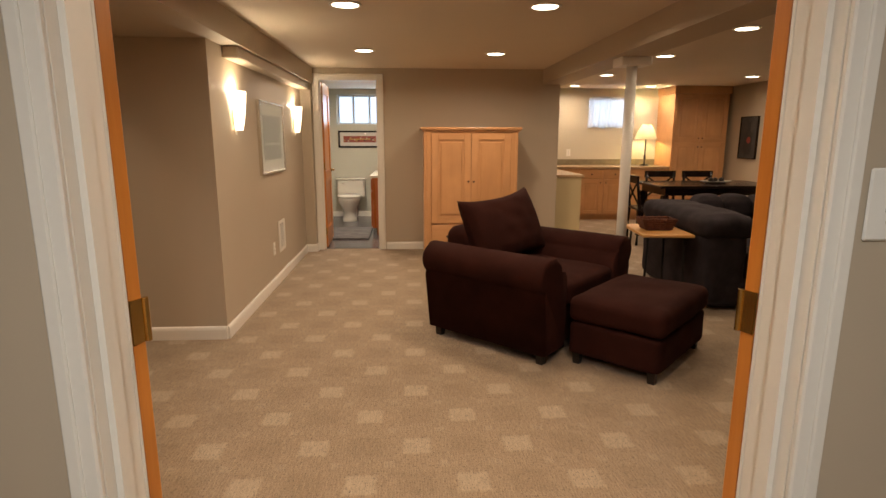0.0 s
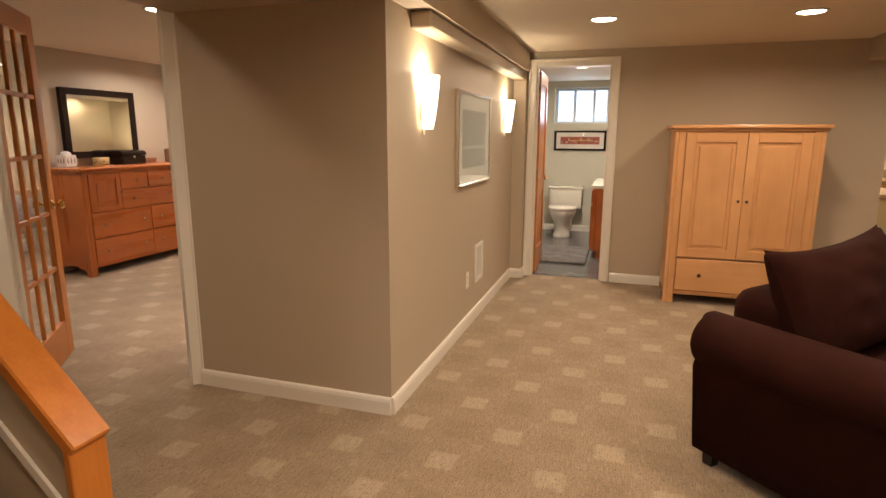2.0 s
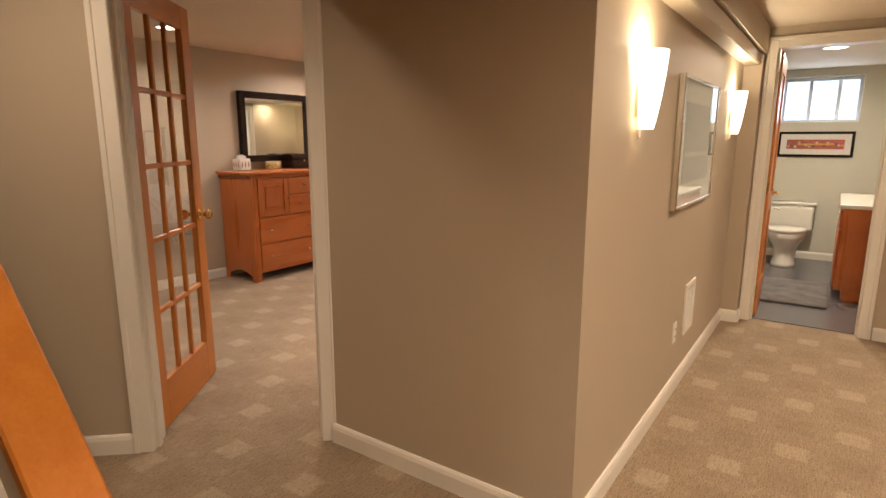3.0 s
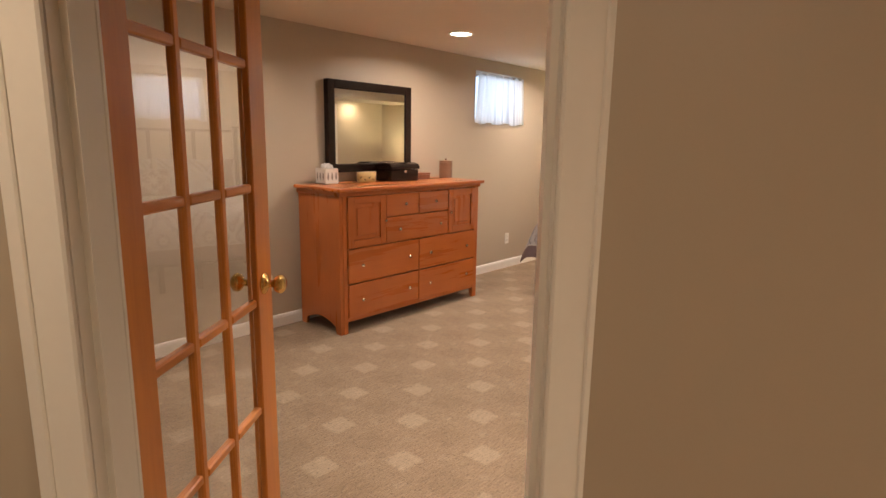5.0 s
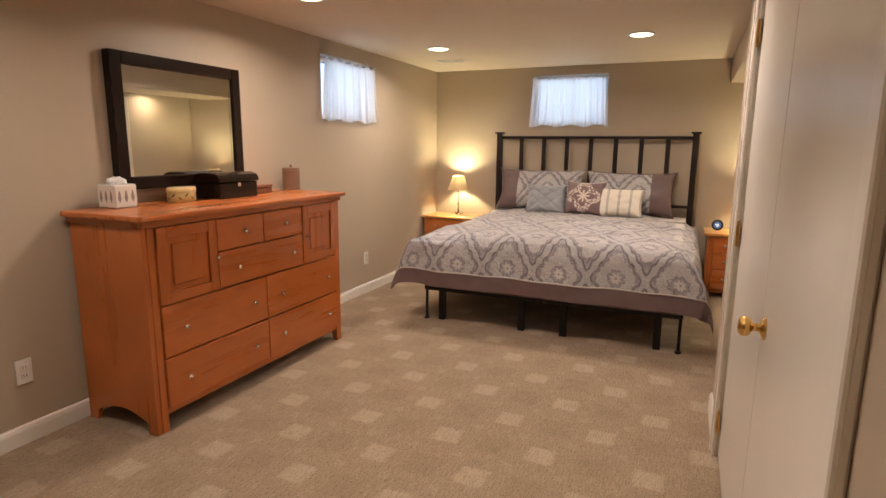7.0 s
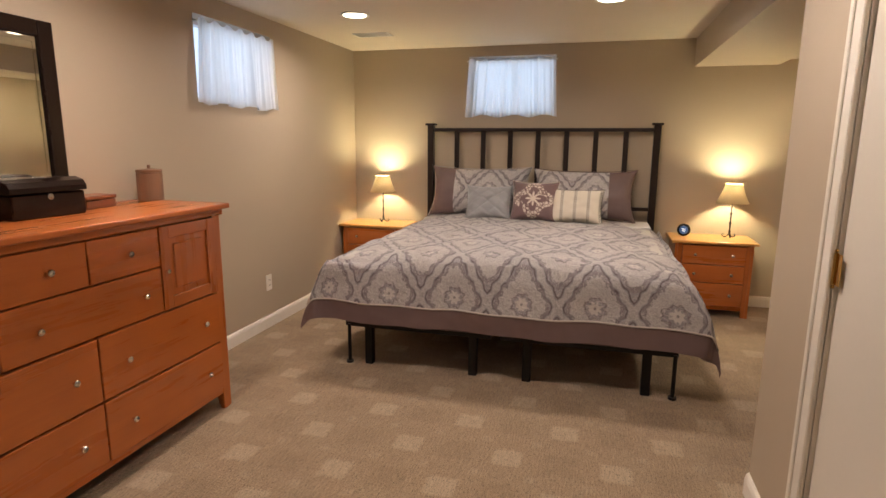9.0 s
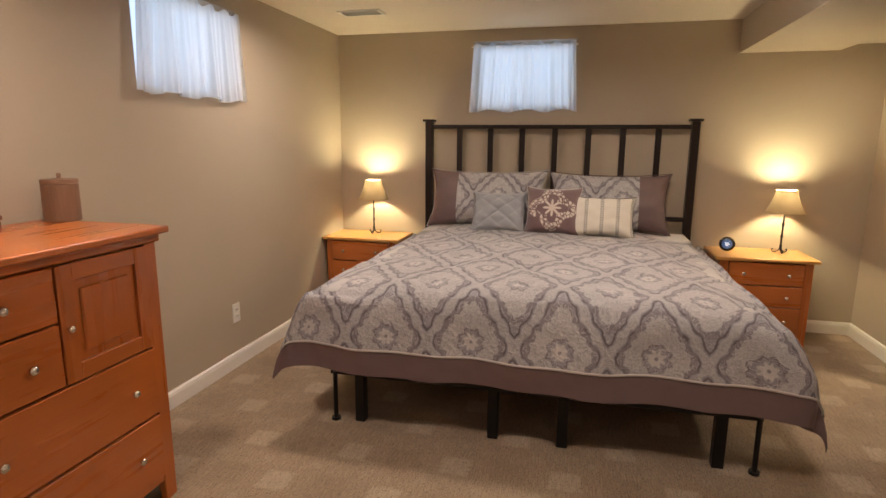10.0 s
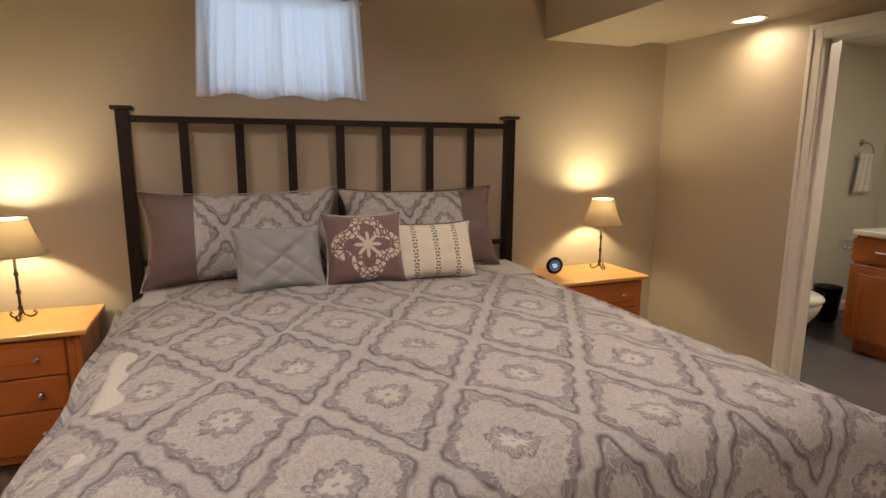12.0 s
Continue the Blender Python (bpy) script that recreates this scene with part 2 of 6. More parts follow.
def finish(name, bm, material, smooth=False):
    bmesh.ops.recalc_face_normals(bm, faces=bm.faces)
    me = bpy.data.meshes.new(name)
    bm.to_mesh(me)
    bm.free()
    me.materials.append(material)
    if smooth:
        for p in me.polygons:
            p.use_smooth = True
    return me


def part(name, bm, material, parent, label="", smooth=False):
    ob = new(name, finish(name, bm, material, smooth))
    ob.parent = parent
    return tagged(ob, label)


def solid(name, bm, material, label, category, group="", kind="", smooth=False, m=None):
    ob = new(name, finish(name, bm, material, smooth))
    if m:
        ob.matrix_world = m
    return tagged(ob, label, category, group, kind)


def thing(name, m, label, category, group="", kind=""):
    ob = new(name)
    ob.empty_display_size = 0.1
    ob.matrix_world = m
    return tagged(ob, label, category, group, kind)


def B():
    return bmesh.new()


def one(*args, bevel=0.0, m=None, seg=1):
    return box(B(), *args, bevel=bevel, m=m, seg=seg)


def structure(name, bm, material, label, category="", m=None):
    return solid(name, bm, material, label, category or name.split("_")[0], kind="structure", m=m)


def wall_with_holes(bm, along, a0, a1, t0, t1, z0, z1, holes):
    """A wall along 'x' or 'y' from a0 to a1, t0 to t1 thick, with openings (b0, b1, low, high)."""
    def put(p, q, lo, hi):
        if q - p > 1e-4 and hi - lo > 1e-4:
            box(bm, p, q, t0, t1, lo, hi) if along == "x" else box(bm, t0, t1, p, q, lo, hi)
    at = a0
    for b0, b1, lo, hi in sorted(holes):
        put(at, b0, z0, z1)
        put(b0, b1, z0, lo)
        put(b0, b1, hi, z1)
        at = b1
    put(at, a1, z0, z1)
    return bm


# ---- structure ----
H_BED, H_MAIN, H_KIT = 2.195, 2.135, 2.165
Y_BED, Y_BATH, X_EAST, X_CLOSET = 10.35, 10.39, 6.10, -1.77
DIAG = pose(-2.086, 3.882, 0, 0, 0, 42.0)

structure("floor", one(-5.0, 6.7, -1.8, 10.7, -0.12, 0.0), CARPET, "tan patterned wall-to-wall carpet with pale squares", "floor")
TILE = mat("grey_vinyl_floor", (0.13, 0.125, 0.13), 0.22, var=0.08, big=3, fine=30, bump=0.03)
structure("floor_bathroom", one(-0.66, 1.6, 7.54, Y_BATH, 0.0, 0.006), TILE, "smooth blue-grey bathroom floor", "floor")
structure("ceiling_bedroom", one(-4.9, -1.5, 3.0, 10.39, H_BED, 2.4), CEIL, "cream painted bedroom ceiling", "ceiling")
structure("ceiling_alcove", one(-1.5, -0.66, 7.33, 10.39, H_BED, 2.4), CEIL, "cream painted ceiling", "ceiling")
structure("ceiling_main", one(-1.5, 2.62, 1.60, 7.60, H_MAIN, 2.4), CEIL, "cream painted basement ceiling", "ceiling")
structure("ceiling_stair", one(-3.4, -1.5, 1.60, 3.0, H_BED, 2.4), CEIL, "cream painted ceiling", "ceiling")
structure("ceiling_kitchen", one(2.62, 6.6, 1.60, 10.39, H_KIT, 2.4), CEIL, "cream painted ceiling", "ceiling")
structure("ceiling_bathroom", one(-0.66, 2.62, 7.60, 10.39, H_MAIN, 2.4), CEIL, "pale bathroom ceiling", "ceiling")
structure("ceiling_hall", one(-1.3, 3.3, -1.7, 1.60, H_MAIN + 0.1, 2.4), CEIL, "cream painted ceiling", "ceiling")

W_BED, W_BATH, W_KIT = (-3.575, -2.805, 1.60, 2.105), (-0.335, 0.415, 1.553, 2.048), (3.945, 4.705, 1.515, 2.015)
W_WEST, W_EAST = (8.12, 8.915, 1.58, 2.075), (6.20, 6.96, 1.49, 2.02)
structure("wall_north_bedroom", wall_with_holes(B(), "x", -4.9, -0.78, Y_BED, 10.62, 0, 2.4, [W_BED]), TAUPE, "taupe painted wall", "wall")
structure("wall_north_bathroom", wall_with_holes(B(), "x", -0.66, 1.6, Y_BATH, Y_BATH + 0.23, 0, 2.4, [W_BATH]), SAGE, "pale sage painted wall", "wall")
structure("wall_north_kitchen", wall_with_holes(B(), "x", 2.55, 6.6, 10.39, 10.62, 0, 2.4, [W_KIT]), CREAM, "cream painted wall", "wall")
structure("wall_west", wall_with_holes(B(), "y", 3.0, 10.39, -4.9, -4.70, 0, 2.4, [W_WEST]), TAUPE, "taupe painted wall", "wall")
structure("wall_east", wall_with_holes(B(), "y", 1.73, 10.39, X_EAST, X_EAST + 0.2, 0, 2.4, [W_EAST]), TAUPE, "taupe painted wall", "wall")
structure("wall_south_bedroom", one(-4.9, -3.2, 2.9, 3.0, 0, 2.4), TAUPE, "taupe painted wall", "wall")
structure("wall_sconces", one(-0.47, -0.35, 4.40, 7.48, 0, H_MAIN), TAUPE, "taupe painted wall", "wall")
structure("wall_pillar", one(-1.50, -0.47, 4.40, 4.52, 0, 2.4), TAUPE, "taupe painted wall end", "wall")
structure("wall_pilaster", one(-0.35, -0.235, 7.36, 7.48, 0, H_MAIN), TAUPE, "taupe painted pilaster", "wall")
structure("wall_switch", prism(B(), [(-1.45, 4.525), (-1.571, 4.525), (-1.762, 4.722), (X_CLOSET, 4.74), (X_CLOSET, 5.0), (X_CLOSET + 0.12, 5.0), (-1.45, 4.7)], 0, 2.4), TAUPE, "taupe painted wall with a light switch", "wall")
structure("wall_closet", wall_with_holes(B(), "y", 5.0, 7.33, X_CLOSET, X_CLOSET + 0.12, 0, 2.4, [(5.125, 6.94, 0, 2.02)]), TAUPE, "taupe painted closet wall", "wall")
structure("wall_closet_end", one(X_CLOSET, -0.66, 7.33, 7.45, 0, 2.4), TAUPE, "taupe painted wall", "wall")
structure("wall_bath_west", wall_with_holes(B(), "y", 7.45, 10.39, -0.78, -0.66, 0, 2.4, [(8.58, 9.31, 0, 1.88)]), TAUPE, "taupe painted wall", "wall")
structure("wall_back", wall_with_holes(B(), "x", -0.66, 2.68, 7.48, 7.60, 0, 2.4, [(-0.165, 0.525, 0, 2.005)]), TAUPE, "taupe painted wall", "wall")
structure("wall_bath_east", one(1.6, 1.7, 7.60, 10.39, 0, 2.4), SAGE, "pale sage painted wall", "wall")
structure("wall_kitchen_west", one(2.45, 2.55, 7.60, 10.39, 0, 2.4), CREAM, "cream painted wall", "wall")
structure("wall_south_main", wall_with_holes(B(), "x", -3.4, 6.6, 1.60, 1.73, 0, 2.4, [(0.35, 1.64, 0, 2.05)]), TAUPE, "taupe painted wall with a double doorway", "wall")
structure("wall_stair_west", one(-3.4, -3.27, 1.73, 3.0, 0, 2.4), TAUPE, "taupe painted wall", "wall")
structure("wall_hall", wall_with_holes(B(), "x", -1.3, 3.3, -1.8, -1.7, 0, 2.4, []), TAUPE, "taupe painted wall", "wall")
structure("wall_hall_west", one(-1.4, -1.3, -1.8, 1.60, 0, 2.4), TAUPE, "taupe painted wall", "wall")
structure("wall_hall_east", one(3.3, 3.4, -1.8, 1.60, 0, 2.4), TAUPE, "taupe painted wall", "wall")
bm = B()
box(bm, -1.5, -0.025, 0.0, 0.12, 0, 2.4)
box(bm, -0.025, 0.752, 0.0, 0.12, 2.06, 2.4)
box(bm, 0.752, 0.81, 0.0, 0.12, 0, 2.4)
structure("wall_diagonal", bm, TAUPE, "taupe painted angled wall with a doorway", "wall", m=DIAG)

structure("soffit_main", one(-1.495, -0.22, 1.73, 7.48, 1.955, H_MAIN), TAUPE, "boxed taupe soffit along the wall", "soffit")
structure("soffit_ledge", one(-0.35, -0.245, 4.70, 7.36, 1.875, 1.955, bevel=0.008), TAUPE, "painted ledge box under the soffit", "soffit")
bm = one(-1.695, -1.078, 7.45, Y_BED, 1.972, H_BED)
box(bm, -1.078, -0.78, 7.45, Y_BED, 2.01, H_BED)
structure("soffit_bedroom", bm, TAUPE, "boxed taupe soffit", "soffit")
structure("beam", one(2.47, 2.74, 1.73, 7.9, 1.965, 2.3), TAUPE, "boxed taupe ceiling beam", "beam")


def baseboard(p, q, lift=0.0):
    """A skirting board from p to q, standing to the left of that line."""
    p, q = Vector((*p, 0)), Vector((*q, 0))
    d = q - p
    m = Matrix.Translation(p) @ Matrix.Rotation(math.atan2(d.y, d.x), 4, "Z")
    prof = [(0, lift), (0.016, lift), (0.016, 0.066), (0.012, 0.082), (0.006, 0.090), (0, 0.090)]
    bm = B()
    a = [bm.verts.new(m @ Vector((0, y, z))) for y, z in prof]
    b = [bm.verts.new(m @ Vector((d.length, y, z))) for y, z in prof]
    for i in range(len(prof)):
        bm.faces.new((a[i], a[(i + 1) % len(prof)], b[(i + 1) % len(prof)], b[i]))
    bm.faces.new(a[::-1]), bm.faces.new(b)
    structure("baseboard", bm, TRIM, "white painted baseboard", "baseboard")


for p, q in (((-4.70, Y_BED), (-4.70, 3.0)), ((-0.78, Y_BED), (-4.70, Y_BED)), ((-0.78, 9.375), (-0.78, Y_BED)), ((-0.78, 7.45), (-0.78, 8.52)),
             ((X_CLOSET, 7.45), (-0.78, 7.45)), ((X_CLOSET, 7.005), (X_CLOSET, 7.45)), ((-0.35, 4.40), (-1.49, 4.40)), ((-0.35, 7.36), (-0.35, 4.40)),
             ((-0.235, 7.36), (-0.35, 7.36)), ((-0.235, 7.48), (-0.235, 7.36)), ((2.68, 7.48), (0.60, 7.48)), ((2.68, 7.6), (2.68, 7.48)),
             ((X_EAST, 1.73), (X_EAST, 10.39)), ((1.6, Y_BATH), (-0.66, Y_BATH)), ((-0.66, Y_BATH), (-0.66, 9.32))):
    baseboard(p, q)
dl = DIAG @ Vector((-0.075, 0, 0))
dr = DIAG @ Vector((-1.4, 0, 0))
baseboard((dl.x, dl.y), (dr.x, dr.y))


def casing(m, width, height, board=0.07, depth=0.016, label="white painted door casing"):
    """Boards round an opening that spans x 0..width; they stand on the side of -y, at y = 0."""
    bm = B()
    for a, b in ((-board, 0.0), (width, width + board)):
        box(bm, a, b, -depth, 0, 0, height + board, bevel=0.004)
        e = a + 0.012 if a < 0 else b - 0.012
        box(bm, min(e - 0.012, e + 0.012), max(e - 0.012, e + 0.012), -depth - 0.006, -depth + 0.004, 0, height + board, bevel=0.003)
    box(bm, 0.0, width, -depth, 0, height, height + board, bevel=0.004)
    box(bm, -board + 0.004, width + board - 0.004, -depth - 0.006, -depth + 0.004, height + board - 0.024, height + board, bevel=0.003)
    return structure("trim_casing", bm, TRIM, label, "door casing", m=m)


def jamb(m, width, height, depth, name="trim_jamb"):
    """The lining of an opening that spans x 0..width and y 0..depth, with a stop bead."""
    bm = B()
    for a, b, s in ((-0.018, 0.0, 1), (width, width + 0.018, -1)):
        box(bm, a, b, 0.001, depth - 0.001, 0, height + 0.018)
        c = b if s > 0 else a
        box(bm, min(c, c + 0.012 * s), max(c, c + 0.012 * s), depth * 0.25, depth * 0.55, 0, height)
    box(bm, 0.0, width, 0.001, depth - 0.001, height, height + 0.018)
    return structure(name, bm, TRIM, "white painted door jamb", "door jamb", m=m)


# bedroom doorway
casing(DIAG, 0.732, 2.04, 0.08)
casing(DIAG @ pose(0.732, 0.12, 0, 0, 0, 180), 0.732, 2.04, 0.066)
jamb(DIAG, 0.732, 2.04, 0.12)
# bathroom doorways
casing(pose(-0.155, 7.48, 0), 0.67, 1.995, 0.074)
jamb(pose(-0.155, 7.48, 0), 0.67, 1.995, 0.12)
casing(pose(-0.78, 9.30, 0, 0, 0, -90), 0.71, 1.87, 0.07)
jamb(pose(-0.78, 9.30, 0, 0, 0, -90), 0.71, 1.87, 0.12)
# double doorway at the start
casing(pose(0.37, 1.60, 0), 1.25, 2.03, 0.05)
casing(pose(1.62, 1.73, 0, 0, 0, 180), 1.25, 2.03, 0.07)
jamb(pose(0.37, 1.60, 0), 1.25, 2.03, 0.13)
# closet
casing(pose(X_CLOSET, 6.93, 0, 0, 0, -90), 1.795, 2.01, 0.075)
jamb(pose(X_CLOSET, 6.93, 0, 0, 0, -90), 1.795, 2.01, 0.12)


# ---- lights ----
def can_light(x, y, z, power, color=WARM, spread=165, group="recessed ceiling lights"):
    t = thing("recessed_light", pose(x, y, z), "round recessed ceiling downlight with white trim", "ceiling light", group)
    part("trim_ring", lathe(B(), [(0.078, 0.0), (0.098, 0.0), (0.098, -0.006), (0.09, -0.009), (0.078, -0.004)], 28, cap=False), PLASTIC, t, smooth=True)
    part("lens", lathe(B(), [(0.001, -0.002), (0.079, -0.002), (0.079, -0.005), (0.001, -0.007)], 24, cap=False), CANGLOW, t, "glowing frosted lens", True)
    lamp_area("can_lamp", pose(x, y, z - 0.02), 0.15, power, color, spread)


for x, y in ((0.526, 4.288), (1.733, 4.262), (0.485, 6.118), (1.724, 6.25)):
    can_light(x, y, H_MAIN, 16)
can_light(0.51, 2.45, H_MAIN, 23)
can_light(1.71, 2.45, H_MAIN, 20)
# Added fill: an unseen downlight that brightens the hall wall and pillar.
can_light(-1.75, 3.2, H_BED, 11)
for x, y in ((3.45, 5.02), (3.49, 6.505), (3.515, 8.31), (3.537, 9.9), (5.54, 8.35), (5.565, 6.66), (4.8, 9.93)):
    can_light(x, y, H_KIT, 14)
can_light(-4.03, 5.25, H_BED, 15, (1.0, 0.83, 0.73), 150)
can_light(-2.37, 5.25, H_BED, 8, (1.0, 0.83, 0.73), 80)
for x, y in ((-4.03, 7.085), (-4.05, 8.93), (-2.385, 8.88), (-2.37, 7.08)):
    can_light(x, y, H_BED, 21, (1.0, 0.83, 0.73), 160)
can_light(-0.935, 9.62, 2.01, 5)
can_light(0.15, 8.75, H_MAIN, 44, (1.0, 0.84, 0.66), 175)
# Unseen fill behind the start; stands in for cool daylight on the casing.
can_light(0.95, 0.2, H_MAIN + 0.1, 46, (0.98, 0.96, 0.93))


# ---- windows ----
FRAMEWHITE = mat("white_vinyl_frame", (0.75, 0.77, 0.80), 0.35, var=0.03, bump=0.0)


def window(name, m, w, h, depth, splits):
    """A basement hopper window in its deep reveal: opening x 0..w, z 0..h, y 0 (inside) to depth."""
    t = thing(name, m, "small high basement window in a deep white reveal", "window", kind="structure")
    y0, y1 = depth - 0.09, depth - 0.03
    bm = B()
    for a, b, c, d in ((0, 0.035, 0, h), (w - 0.035, w, 0, h), (0.035, w - 0.035, 0, 0.035), (0.035, w - 0.035, h - 0.035, h)):
        box(bm, a, b, y0, y1, c, d, bevel=0.004)
    part("window_frame", bm, FRAMEWHITE, t)
    for s in splits:
        part("mullion", one(s * w - 0.018, s * w + 0.018, y0 + 0.004, y1 + 0.004, 0.035, h - 0.035, bevel=0.004), FRAMEWHITE, t)
    p = part("pane", one(0.035, w - 0.035, y0 + 0.026, y0 + 0.031, 0.035, h - 0.035), GLASS, t)
    p.visible_shadow = False
    part("window_sill", one(-0.0, w, 0.002, y0, -0.012, 0.003), TRIM, t)
    return t


window("window_1", pose(W_BED[0], Y_BED, W_BED[2]), 0.77, 0.505, 0.23, (0.5,))
window("window_2", pose(-4.70, W_WEST[0], W_WEST[2], 0, 0, 90), 0.795, 0.495, 0.20, (0.5,))
window("window_3", pose(W_BATH[0], Y_BATH, W_BATH[2]), 0.75, 0.495, 0.23, (0.36, 0.72))
window("window_4", pose(W_KIT[0], 10.39, W_KIT[2]), 0.76, 0.50, 0.23, (0.5,))
window("window_5", pose(X_EAST, W_EAST[1], W_EAST[2], 0, 0, -90), 0.76, 0.53, 0.20, (0.5,))
for name, m, w in (("backdrop_north", pose(1.0, 11.4, 2.2, 90, 0, 0), 9), ("backdrop_west", pose(-5.7, 8.6, 2.2, 90, 0, 90), 4), ("backdrop_east", pose(7.4, 7.0, 2.2, 90, 0, 90), 4)):
    structure(name, one(-w, w, -1.5, 1.5, -0.01, 0.01), DAYLIGHT, "bright hazy daylight beyond the basement windows", "backdrop", m=m)
for name, m, w, h in (("daylight_bed", look((-3.19, Y_BED + 0.06, 1.85), (-3.19, 8, 1.2)), 0.7, 0.45), ("daylight_west", look((-4.76, 8.52, 1.83), (-2, 8.52, 1.2)), 0.7, 0.45),
                      ("daylight_bath", look((0.083, Y_BATH + 0.06, 1.78), (0.083, 7.5, 1.0)), 0.65, 0.42), ("daylight_kitchen", look((4.31, 10.45, 1.77), (4.31, 8, 1.2)), 0.65, 0.42)):
    data = bpy.data.lights.new(name, "AREA")
    data.shape, data.size, data.size_y, data.energy, data.color = "RECTANGLE", w, h, 5.0 if name == "daylight_bath" else 1.8, (0.70, 0.83, 1.0)
    new(name, data).matrix_world = m


def curtain(name, m, w, h, seed, label="short sheer white curtain over a basement window"):
    """Gathered cloth x 0..w hanging from z = 0 to -h, towards -y, on a thin rod."""
    t = thing(name, m, label, "curtain", "window curtains")
    rnd = random.Random(seed)
    ph = [rnd.uniform(0, 6.3) for _ in range(6)]
    bm = B()
    nx, nz = 120, 14
    grid = []
    for j in range(nz + 1):
        v = j / nz
        row = []
        for i in range(nx + 1):
            u = i / nx
            fold = sum(math.sin(2 * math.pi * u * f + p) / f ** 0.5 for f, p in zip((5, 8, 13, 19, 27), ph))
            y = -0.034 - (0.007 + 0.021 * v) * fold
            x = (u - 0.5) * w * (1 + 0.09 * v) + w / 2 + 0.006 * math.sin(9 * u + ph[5]) * v
            z = -h * v * (1 + 0.025 * math.sin(2 * math.pi * u * 3 + ph[0])) + 0.012 * (1 - v) * math.sin(40 * u)
            row.append(bm.verts.new((x, y, z)))
        grid.append(row)
    for a, b in zip(grid, grid[1:]):
        for i in range(nx):
            bm.faces.new((a[i], a[i + 1], b[i + 1], b[i]))
    part("cloth", bm, CURTAIN, t, smooth=True)
    part("rod", cyl(B(), (-0.02, -0.014, -0.012), (w + 0.02, -0.014, -0.012), 0.006, n=10), PLASTIC, t)


curtain("window_curtain", pose(-3.57, Y_BED, 2.078), 0.76, 0.49, 1)
curtain("window_curtain", pose(-4.70, 8.125, 2.045, 0, 0, 90), 0.78, 0.475, 2)
curtain("window_curtain", pose(3.945, 10.39, 1.995), 0.76, 0.48, 3)
curtain("window_curtain", pose(X_EAST, 6.98, 2.015, 0, 0, -90), 0.80, 0.53, 4)


# ---- fabrics ----
def uv_of(t):
    n = t.nodes.new("ShaderNodeUVMap")
    n.uv_map = "cloth"
    s = t.nodes.new("ShaderNodeSeparateXYZ")
    t.links.new(n.outputs[0], s.inputs[0])
    return n.outputs[0], s.outputs[0], s.outputs[1]


def ramp(t, fac, stops):
    r = t.nodes.new("ShaderNodeValToRGB")
    e = r.color_ramp.elements
    e[0].position, e[0].color = stops[0][0], (*stops[0][1], 1)
    e[1].position, e[1].color = stops[-1][0], (*stops[-1][1], 1)
    for p, c in stops[1:-1]:
        e.new(p).color = (*c, 1)
    t.links.new(fac, r.inputs[0])
    return r.outputs[0]


